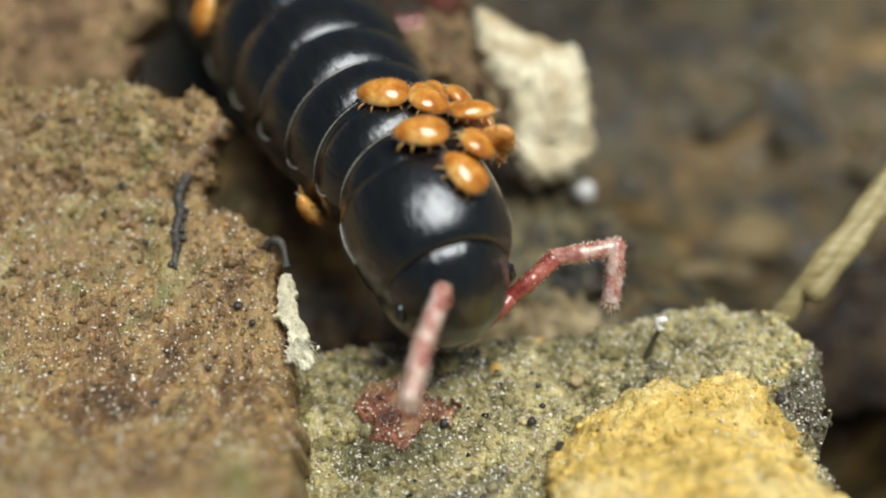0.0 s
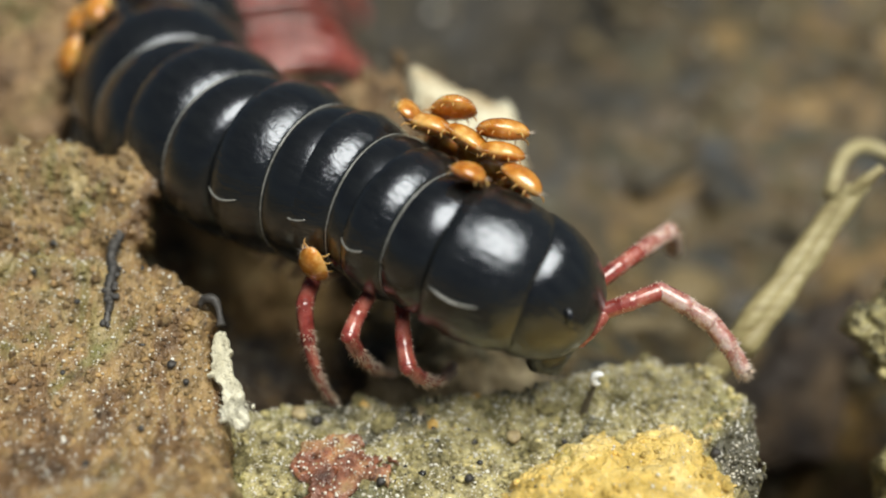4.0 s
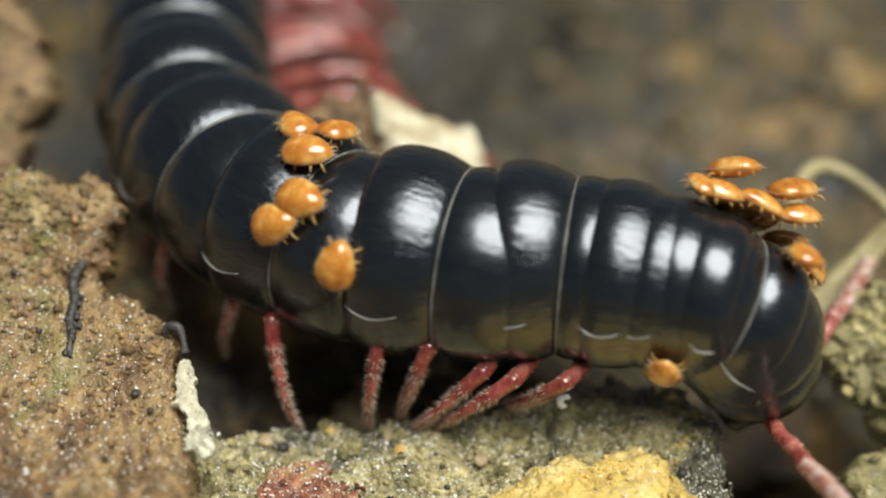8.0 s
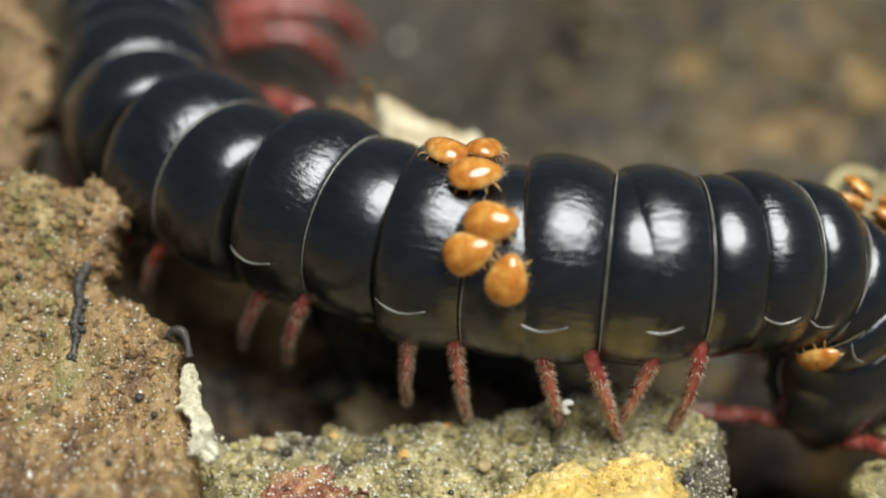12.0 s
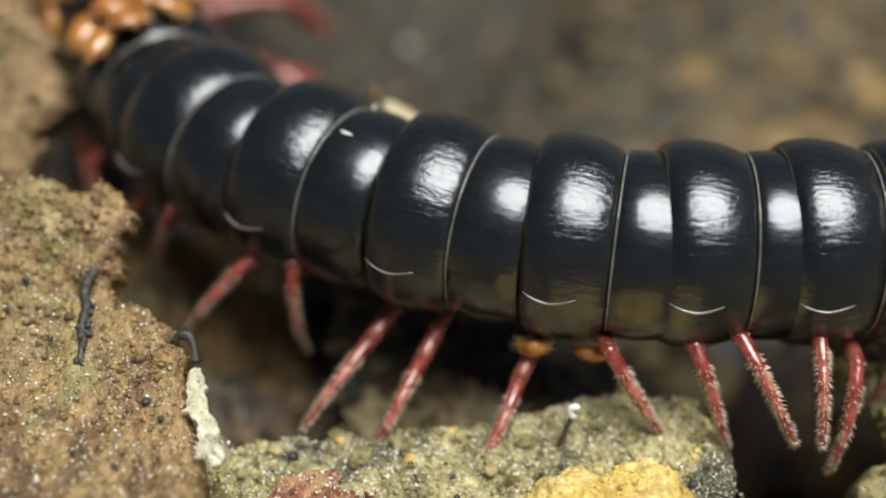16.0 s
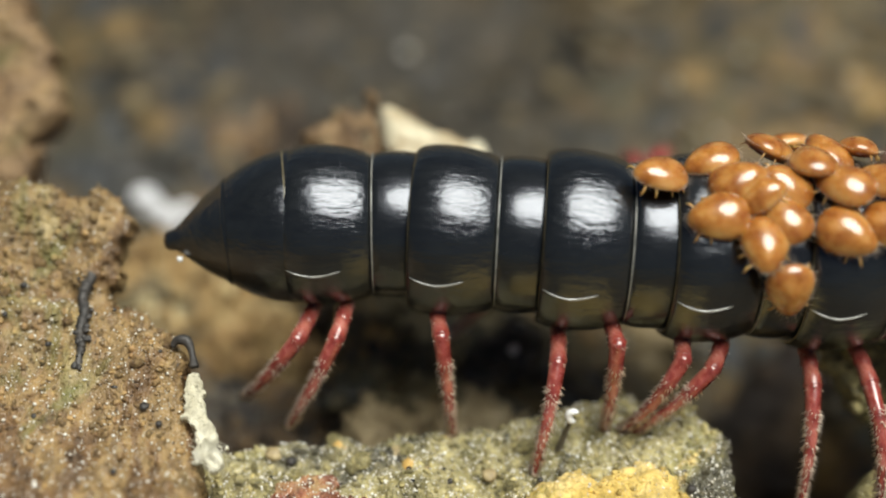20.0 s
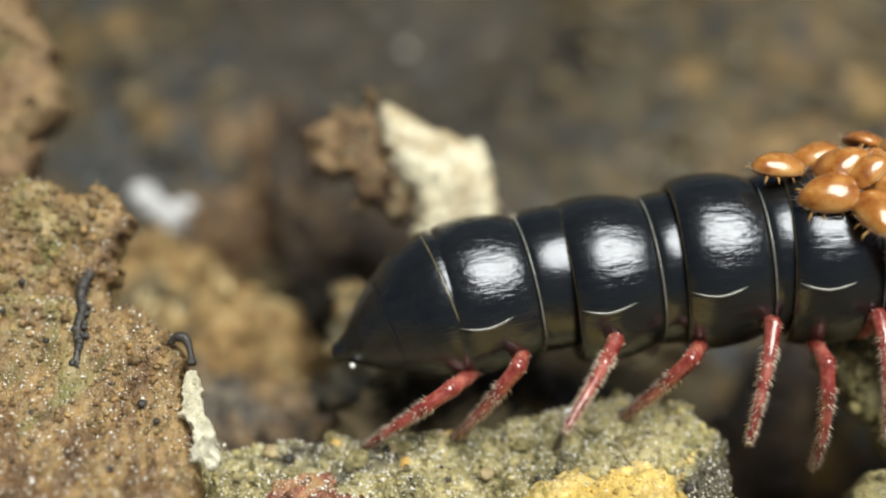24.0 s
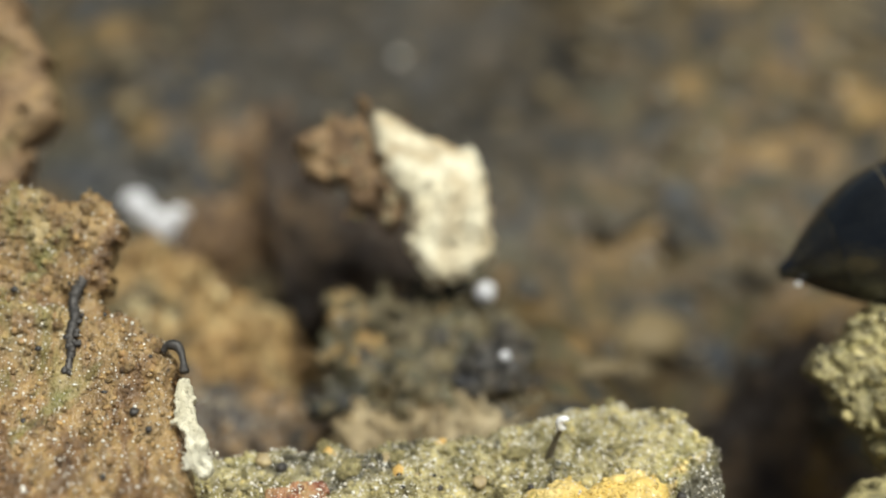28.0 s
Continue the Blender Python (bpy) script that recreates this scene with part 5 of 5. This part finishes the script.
# a small brown beetle that looks in over the front of the ledge
beetle = tagged(new("beetle"), "tiny shiny brown beetle with whitish feelers on the ledge", "beetle")
for name, c, size, label in (("abdomen", (0, -2.5, 0.7), (0.75, 1.5, 0.6), "domed shiny brown wing cases"), ("thorax", (0, -0.75, 0.7), (0.6, 0.55, 0.5), ""), ("head", (0, 0.15, 0.75), (0.62, 0.55, 0.5), "round dark brown head")):
    piece = pebble(name, (0, 0, 0), size, M_BEETLE, "", "", 160, "", 3)
    piece.parent = beetle
    piece.matrix_basis = pose(*[q * MM for q in c])
    tagged(piece, label)
for side in (-1, 1):
    sv, sf, hv, hf = jointed([(side * 0.3, 0.5, 0.95), (side * 0.9, 1.1, 1.35), (side * 1.7, 1.35, 1.9), (side * 2.2, 1.5, 2.8), (side * 2.75, 1.7, 3.5)], 0.09, 0.14, 9, 90, 170 + side, 0.07)
    part("antenna", two_tone("antenna", sv, sf, hv, hf, M_PALEFEELER, M_HAIR), beetle, "whitish beaded feeler")
    for y, reach in ((-0.4, 0.5), (-1.0, 0.0), (-1.9, -0.6)):
        sv, sf = tube(bend([(side * 0.4, y, 0.5), (side * 0.95, y + reach * 0.4, 0.6), (side * 1.3, y + reach, 0.0)], 3), [0.11, 0.11, 0.1, 0.09, 0.08, 0.06, 0.04], 7)
        part("leg", mesh_of("leg", np.array(sv) * MM, sf, M_BEETLE), beetle)

# white flakes stuck to one ring
FLAKES = []
for k, (ring, x, th, size) in enumerate(((7, 4.6, 12, (0.45, 0.16, 0.3)), (7, 4.9, 18, (0.22, 0.3, 0.1)), (7, 4.0, -30, (0.1, 0.1, 0.45)))):
    fl = pebble("white_flake", (0, 0, 0), size, M_FLAKE, "white flake stuck to the black ring", "flake", 130 + k, "white flakes", 2)
    FLAKES.append((fl, ring, Matrix.Rotation(radians(th), 4, "X") @ Matrix.Translation((x * MM, 0, RADIUS * 0.96 * MM))))


# larger crumbs that sit in the lumps, each a piece of its lump
def crumb_shapes(mat, seed):
    out = []
    for k in range(4):
        ob = pebble("crumb", (0, 0, 0), (1, 0.8, 0.55), mat, "", "", seed + k, "", 3)
        out.append(ob.data)
        bpy.data.objects.remove(ob)
    return out


rnd = random.Random(77)
for number, count, mat, lo, hi in ((0, 26, M_GRAIN_BARK, 0.14, 0.3), (1, 26, M_GRAIN_BARK, 0.18, 0.45), (3, 70, M_GRAIN_LEDGE, 0.18, 0.5), (4, 12, M_GRAIN_YELLOW, 0.2, 0.45), (2, 20, M_BARK_FAR, 0.3, 0.9), (6, 9, M_GRAIN_FRAY, 0.3, 0.8), (16, 30, M_WETSOIL, 0.2, 0.6), (17, 14, M_WETSOIL, 0.2, 0.45), (7, 24, M_GRAIN_ORANGE, 0.3, 0.9), (8, 20, M_HUSK, 0.3, 0.9), (9, 4, M_WHITE, 0.2, 0.4), (13, 40, M_MOSSY, 0.25, 0.7), (14, 12, M_CAVITY_SHADE, 0.3, 0.8), (15, 12, M_CAVITY_SHADE, 0.3, 0.8), (10, 10, M_FRAY, 0.2, 0.5), (12, 10, M_GRAIN_LEDGE, 0.2, 0.5), (5, 14, M_RED, 0.08, 0.2), (11, 20, M_GRAIN_LEDGE, 0.3, 0.7)):
    shapes = crumb_shapes(mat, 200 + 9 * number)
    for p in spots_on(number, count, 300 + number, False):
        ob = part("crumb", shapes[rnd.randrange(4)], CLODS[number][0])
        r = rnd.uniform(lo, hi)
        ob.matrix_basis = pose(*(p * MM), rnd.uniform(-25, 25), rnd.uniform(-25, 25), rnd.uniform(0, 360)) @ Matrix.Diagonal((r, r * rnd.uniform(0.7, 1.2), r, 1))

# splinters on the frayed wood, fine threads below the film
split = random.Random(8)
for k, p in enumerate(spots_on(6, 14, 61, False)):
    d = Vector((split.uniform(-1, 1), split.uniform(0.0, 1.2), split.uniform(0.3, 1.0))).normalized()
    n = split.uniform(0.5, 1.3)
    a, b, c = Vector(p) - d * 0.2, Vector(p) + d * n * 0.5, Vector(p) + d * n + Vector((0.15, 0, -0.1))
    sv, sf = tube(bend([a, b, c], 2), [0.2, 0.17, 0.14, 0.09, 0.03], 5)
    part("splinter", mesh_of("splinter", np.array(sv) * MM, sf, M_FRAY), CLODS[6][0])
film = CLODS[18][0]
for k in range(26):
    x0, y0 = split.uniform(1.65, 2.60), split.uniform(-2.15, -1.20)
    sv, sf = tube(bend([(x0, y0, 0.2), (x0 + split.uniform(0.1, 0.4), y0 - split.uniform(0, 0.3), 0.3), (x0 + split.uniform(0.3, 0.9), y0 - split.uniform(0, 0.8), split.uniform(-0.2, 0.2))], 2), [0.02, 0.018, 0.016, 0.014, 0.01], 4)
    part("thread", mesh_of("thread", np.array(sv) * MM, sf, M_PALE), film)


# ---- where the feet stand and the feelers reach, in millimetres ----
FEET, FEELERS = {}, []


def tread(t, *feet):
    for i, k, x, y, zz in feet:
        FEET.setdefault((i, k), []).append((t, Vector((x, y, zz)) * MM))


def feel(t, one, other):
    """The near and the far feeler from root to tip."""
    FEELERS.append((t, {-1: resample(one), 1: resample(other)}))


def resample(points):
    """Ends of the joints along a line of points."""
    pts = np.array(points, float)
    run = np.concatenate([[0], np.cumsum(np.linalg.norm(np.diff(pts, axis=0), axis=1))])
    marks = np.cumsum(JOINTS) / sum(JOINTS) * run[-1]
    return np.array([[np.interp(m, run, pts[:, c]) for c in range(3)] for m in marks])


tread(4, (16, 0, -6.0, -5.0, -7.1), (17, 0, -3.5, -3.4, -6.8), (17, 1, -0.7, -3.0, -6.8))
tread(7, (14, 0, -8.3, -4.6, -7.0), (14, 1, -5.1, -3.8, -6.9), (15, 0, -1.8, -4.3, -7.0))
tread(8, (12, 1, -6.1, -4.9, -7.0), (13, 0, -3.0, -4.9, -7.0), (13, 1, -1.6, -4.3, -7.0), (14, 0, -1.1, -5.0, -7.1), (14, 1, -0.2, -4.8, -7.0), (15, 0, 3.1, -3.6, -6.9))
tread(9, (11, 1, -7.5, -4.6, -8.4), (12, 0, -4.7, -5.7, -7.2), (12, 1, -1.5, -4.2, -7.0), (13, 0, -0.3, -5.7, -7.2), (13, 1, 2.2, -5.6, -7.1), (14, 0, 6.4, -5.2, -7.1), (14, 1, 8.2, -3.8, -6.9), (15, 0, 9.5, -3.3, -6.8))
tread(10, (10, 1, -9.7, -1.9, -6.6), (11, 0, -7.3, -4.9, -8.5), (11, 1, -4.7, -5.5, -8.4), (12, 0, 0.6, -7.0, -7.3), (12, 1, 4.3, -5.7, -7.2), (13, 0, 6.5, -4.9, -7.0), (13, 1, 7.9, -5.2, -7.1), (14, 0, 10.3, -4.3, -7.0), (14, 1, 10.6, -4.5, -7.0), (15, 0, 12.2, -5.3, -7.1))
tread(11, (10, 0, -13.4, 2.1, -6.1), (10, 1, -12.0, 1.0, -6.2), (11, 0, -8.6, -3.8, -8.1), (11, 1, -7.2, -5.0, -8.2), (12, 0, -4.6, -5.7, -7.5), (12, 1, 0.7, -6.5, -7.3), (13, 0, 3.9, -6.6, -7.3), (13, 1, 6.7, -5.8, -7.2), (14, 0, 10.0, -5.6, -7.1), (14, 1, 11.7, -5.5, -7.1), (15, 0, 12.4, -5.4, -7.1), (15, 1, 12.4, -5.1, -7.1), (16, 0, 13.6, -7.9, -7.4))
tread(14, (10, 1, -12.3, 1.2, -6.2), (11, 0, -7.0, -6.3, -7.6), (11, 1, -1.4, -4.7, -7.0), (12, 0, -0.7, -5.4, -7.1), (12, 1, 1.4, -6.0, -7.2), (13, 0, 5.9, -4.3, -7.0), (13, 1, 8.8, -4.7, -7.0), (14, 0, 12.3, -8.2, -4.8), (14, 1, 15.6, -7.0, -5.0))
tread(15, (8, 0, -15.6, 5.6, -5.6), (8, 1, -11.2, 0.9, -6.2), (9, 0, -7.1, -3.2, -6.8), (9, 1, -5.6, -3.8, -6.9), (10, 0, -2.5, -6.2, -7.8), (10, 1, 2.5, -6.7, -7.3), (11, 0, 7.5, -5.6, -7.1), (11, 1, 11.8, -4.6, -7.0), (12, 0, 17.3, -6.4, -6.2), (12, 1, 19.7, -5.1, -4.8))
tread(16, (7, 0, -12.3, 1.1, -6.2), (8, 0, -7.0, -4.7, -7.8), (8, 1, -3.4, -5.4, -8.3), (9, 0, 1.3, -6.4, -8.3), (9, 1, 9.7, -5.0, -7.1), (10, 0, 12.3, -5.5, -7.1), (10, 1, 14.9, -6.4, -5.8), (11, 0, 15.8, -7.1, -5.2), (11, 1, 16.8, -6.1, -7.9))
tread(17, (6, 0, -15.7, 6.1, -5.5), (6, 1, -14.4, 2.1, -3.4), (7, 0, -4.9, -3.5, -8.4), (7, 1, -2.9, -4.8, -8.6), (8, 0, 4.6, -5.4, -7.1), (8, 1, 6.4, -4.5, -7.0), (9, 0, 6.2, -5.2, -7.1), (9, 1, 10.2, -5.4, -7.1), (10, 0, 15.3, -7.5, -8.0), (10, 1, 18.7, -7.9, -7.6))
tread(18, (5, 0, -10.5, 0.3, -6.3), (5, 1, -8.3, -0.4, -6.4), (6, 0, -5.8, -3.6, -7.4), (6, 1, -1.7, -5.3, -8.5), (7, 0, 5.6, -4.2, -6.9), (7, 1, 8.2, -4.9, -7.0), (8, 0, 9.9, -4.3, -7.0), (8, 1, 9.4, -4.8, -7.9), (9, 0, 17.3, -6.0, -8.0), (9, 1, 18.2, -6.9, -3.1))
tread(19, (2, 1, -9.4, -0.3, -6.4), (3, 0, -6.9, -2.8, -7.0), (3, 1, -2.0, -4.2, -8.1), (4, 0, 3.0, -5.5, -8.3), (4, 1, 4.6, -6.0, -7.2), (5, 0, 11.2, -5.2, -7.1), (5, 1, 16.6, -7.1, -7.2))
tread(20, (1, 0, -9.1, -2.4, -6.7), (1, 1, -6.9, -4.0, -6.9), (2, 0, 0.4, -4.5, -7.0), (3, 0, 3.9, -6.5, -7.3), (3, 1, 7.1, -4.3, -7.0), (4, 0, 7.8, -4.3, -7.0), (4, 1, 8.2, -4.4, -7.0), (5, 0, 15.4, -7.4, -8.1), (5, 1, 18.7, -7.6, -7.8))
tread(21, (1, 0, -9.7, -2.9, -6.8), (1, 1, -6.3, -4.9, -7.0), (2, 0, 0.4, -4.4, -7.0), (3, 0, 3.7, -6.3, -7.2), (3, 1, 7.0, -4.4, -7.0), (4, 0, 7.3, -4.7, -7.0), (4, 1, 7.9, -4.5, -7.0), (5, 0, 15.7, -7.3, -8.1), (5, 1, 18.9, -7.0, -7.5))
tread(24, (1, 0, -3.5, -5.3, -7.1), (1, 1, 0.6, -4.8, -7.0), (2, 0, 5.0, -8.2, -2.8), (3, 0, 8.0, -3.7, -6.9), (3, 1, 12.8, -7.2, -4.5), (4, 0, 16.2, -6.2, -7.3), (4, 1, 18.3, -7.5, -3.8))
tread(25, (1, 0, 3.0, -3.4, -6.8), (1, 1, 6.2, -3.0, -6.8), (2, 0, 9.7, -7.3, -2.2), (3, 0, 16.8, -6.8, -8.0), (3, 1, 18.4, -6.4, -2.0))
tread(26, (1, 0, 9.2, -2.4, -6.7), (1, 1, 14.6, -4.0, -6.5))
feel(0, [(-2.9, -7.5, -3.6), (-3.1, -7.4, -0.6), (-3.7, -9.7, -0.3), (-4.1, -13.1, -1.1)], [(-1.7, -5.8, -3.7), (0.1, -4.8, -2.8), (1.6, -3.7, -1.7), (3.2, -3.3, -1.4), (2.9, -5.5, -3.8)])
feel(1, [(-3.8, -7.3, -3.9), (-4.4, -6.8, -2.2), (-7.8, -9.2, -3.3), (-9.0, -11.3, -4.3)], [(-1.7, -5.8, -4.3), (0.7, -3.7, -2.2), (3.0, -3.6, -2.3), (4.8, -6.7, -6.0)])
feel(2, [(-1.9, -7.1, -4.4), (-0.7, -8.5, -2.7), (0.2, -11.3, -2.3), (1.1, -14.5, -2.4)], [(-0.0, -5.1, -4.3), (1.1, -3.8, -3.0), (2.7, -2.1, -1.3), (4.0, -1.9, -1.2), (5.0, -3.4, -3.0)])
feel(3, [(0.3, -6.5, -2.8), (1.6, -6.1, -0.3), (2.9, -7.3, 0.5), (5.0, -10.4, -0.9)], [(1.7, -4.6, -2.6), (3.7, -2.5, -3.5), (5.4, -0.6, -4.4), (6.6, -0.4, -7.2)])
feel(4, [(4.7, -4.7, -1.9), (7.6, -3.5, -0.7), (9.7, -4.1, -1.4), (11.6, -6.5, -4.3)], [(5.3, -2.4, -1.1), (8.0, -0.1, -1.7), (9.6, 2.1, -2.4), (9.7, 2.8, -4.7)])
feel(7, [(10.0, -6.1, -2.6), (10.7, -8.4, -1.4), (11.6, -10.9, -0.6), (12.6, -14.1, -0.5)], [(11.1, -3.3, -1.1), (13.1, -0.3, -0.4), (14.1, 1.7, -1.0), (15.1, 4.3, -0.7)])
feel(8, [(14.2, -6.1, -5.2), (14.5, -8.8, -4.4), (15.5, -11.7, -3.8), (15.3, -14.4, -3.0)], [(16.6, -3.1, -3.4), (18.4, -0.7, -3.6), (20.1, 1.5, -4.1), (21.6, 4.0, -4.1)])


# ---- movement ----
def folded(i, k, t):
    """How far a leg is drawn in under the body, 0 to 1."""
    early = 1 - float(smooth(3.4, 4.6, t))
    if i >= 13:
        early = 1 - float(smooth(6.8, 8.4, t))
    if i >= 15:
        early = 1 - float(smooth(11.6, 13.0, t))
    if (i, k) == (2, 1):
        early = float(smooth(19.2, 20.0, t))
    return early


def stand(i, k, t, hip, ring, ph):
    """Where the near foot of a leg is: on its known steps, else in an even gait."""
    inward = folded(i, k, t)
    rest = ring @ Vector(((0.3 + 2.0 * math.sin(ph)) * MM, (-3.4 + 5.6 * inward) * MM, 0)) + hip - ring.translation
    rest.z = (-7.2 + 0.9 * max(0, math.cos(ph))) * MM
    keys = FEET.get((i, k), [])
    before = [q for q in keys if q[0] <= t]
    after = [q for q in keys if q[0] > t]
    if before and after and after[0][0] - before[-1][0] < 1.1:
        (t0, p0), (t1, p1) = before[-1], after[0]
        s = float(smooth(0.3, 0.8, (t - t0) / (t1 - t0)))
        p = p0.lerp(p1, s)
        p.z += 0.9 * MM * math.sin(math.pi * s) * min(1, (p1 - p0).length / (3 * MM))
        return p, 0.0
    if keys:
        t0, p0 = min(keys, key=lambda q: abs(q[0] - t))
        known = 1 - float(smooth(0.25, 0.75, abs(t - t0)))
        return rest.lerp(p0, known), inward * (1 - known)
    return rest, inward


def bent(hip, goal, pole, upper, lower):
    """The knee and the foot of a leg of two pieces."""
    way = goal - hip
    d = min(max(way.length, 2.4 * MM), (upper + lower) * 0.995 * MM)
    way.normalize()
    a = ((upper * MM) ** 2 - (lower * MM) ** 2 + d * d) / (2 * d)
    side = (pole - way * pole.dot(way)).normalized()
    return hip + way * a + side * math.sqrt(max(0, (upper * MM) ** 2 - a * a)), hip + way * d


def motions():
    steps = [round(0.2 * k, 2) for k in range(141)]
    poses = {i: {t: ring_pose(i, t) for t in steps} for i in RINGS}
    for i, ring in RINGS.items():
        walk(ring, [(t, poses[i][t]) for t in steps])
    gone = {}
    for i in range(1, 18):
        run, total, last = [], 0.0, body(i, 0)
        for t in steps:
            p = body(i, t)
            total += (p - last).length / MM
            run.append(total)
            last = p
        gone[i] = run
    for upper, shin, i, x, k in NEAR_LEGS:
        sc = SIZE.get(i, 1.1)
        above, below = [], []
        for t, s in zip(steps, gone[i]):
            m = poses[i][t]
            back = m.inverted()
            ph = 2 * math.pi * (s / 11.0 + (i * 0.21 + k * 0.06))
            hip = m @ Vector((x * MM, -0.7 * sc * MM, -3.3 * sc * MM))
            goal, inward = stand(i, k, t, hip, m, ph)
            pole = m.to_3x3() @ Vector((0.15 + 0.5 * inward, -1 + 1.6 * inward, 0.55 - 0.2 * inward))
            knee, foot = bent(hip, goal, pole, UPPER, LOWER)
            above.append((t, back @ frame_along(hip, knee - hip, pole)))
            below.append((t, back @ frame_along(knee, foot - knee, pole)))
        walk(upper, above)
        walk(shin, below)
    for leg, i, x, k in FAR_LEGS:
        sc = SIZE.get(i, 1.1)
        rows = []
        for t, s in zip(steps, gone[i]):
            ph = 2 * math.pi * (s / 11.0 + (i * 0.21 + k * 0.06) + 0.04)
            swing = -14 + 25 * math.sin(ph) + 7 * math.sin(3.7 * i + 2.1 * k + 1) + 20 * smooth(21, 24, t)
            raised = 10 * max(0, math.cos(ph)) - (60 * (1 - smooth(3.2, 4.4, t)) if i > 12 else 0)
            rows.append((t, pose(x * MM, 1.4 * sc * MM, -3.15 * sc * MM, raised, 0, swing)))
        walk(leg, rows)
    marks = np.array([q[0] for q in FEELERS])
    for side in (-1, 1):
        chains = []
        for t in steps:
            n = min(max(int(np.searchsorted(marks, t, "right")) - 1, 0), len(marks) - 2)
            s = min(max((t - marks[n]) / (marks[n + 1] - marks[n]), 0), 1)
            local = [(back0 @ Vector(q * MM)) for back0, q in ((poses[19][marks[n]].inverted(), q) for q in FEELERS[n][1][side])]
            later = [(back1 @ Vector(q * MM)) for back1, q in ((poses[19][marks[n + 1]].inverted(), q) for q in FEELERS[n + 1][1][side])]
            chain, p = [], Vector((3.0 * MM, side * 1.15 * MM, 0.35 * MM))
            for j, (a, b) in enumerate(zip(local, later)):
                goal = a.lerp(b, s) + Vector((0, 0.1, 0.12)) * MM * math.sin(5.2 * t + side) * j
                way = (goal - p).normalized()
                chain.append(frame_along(p, way, (0.1, side * 0.3, 1)))
                p = p + way * JOINTS[j] * MM
            chains.append(chain)
        for a, its_side, n in ANTENNAE:
            if its_side == side:
                walk(a, [(t, chain[n]) for t, chain in zip(steps, chains)])
    for thing, i, first, later in MITES:
        walk(thing, [(t, poses[i][t] @ cling(i, *(first + (later - first) * smooth(1.0, 3.4, t)))) for t in steps])
    for thing, i, local in FLAKES:
        walk(thing, [(t, poses[i][t] @ local) for t in steps])
    lurk, peep = pose(-2.6 * MM, -17.0 * MM, -8.8 * MM, 8, 0, 8), pose(-3.85 * MM, -6.9 * MM, -7.3 * MM, 8, 0, 2)
    walk(beetle, [(0, lurk), (6.9, lurk), (7.3, pose(-3.6 * MM, -7.9 * MM, -7.5 * MM, 8, 0, 6)), (7.45, peep), (7.6, peep), (7.8, pose(-4.3 * MM, -9.0 * MM, -7.6 * MM, 8, 0, -12)), (8.2, lurk), (28, lurk)])
    rest = pose(11.4 * MM, -1.6 * MM, -7 * MM)
    pushed = pose(15.5 * MM, 1.0 * MM, -8 * MM, 0, 0, -14)
    aside = pose(21.5 * MM, 4.0 * MM, -5 * MM, 0, 0, 40)
    back = pose(24.5 * MM, 8.0 * MM, -4 * MM, 0, 0, 102)
    away = pose(38 * MM, 12.0 * MM, -6 * MM, 0, 0, 102)
    walk(rootlet, [(0, pose(0, 0, 0)), (11.5, pose(0, 0, 0)), (14, pose(14 * MM, 6 * MM, -4 * MM, 0, 0, 0)), (28, pose(14 * MM, 6 * MM, -4 * MM, 0, 0, 0))])
    walk(stalk, [(0, rest), (7.0, rest), (8.2, pushed), (11.5, pushed), (12.5, aside), (13.4, away), (15.9, away), (16.7, back), (17.2, back), (17.8, away), (28, away)])


motions()
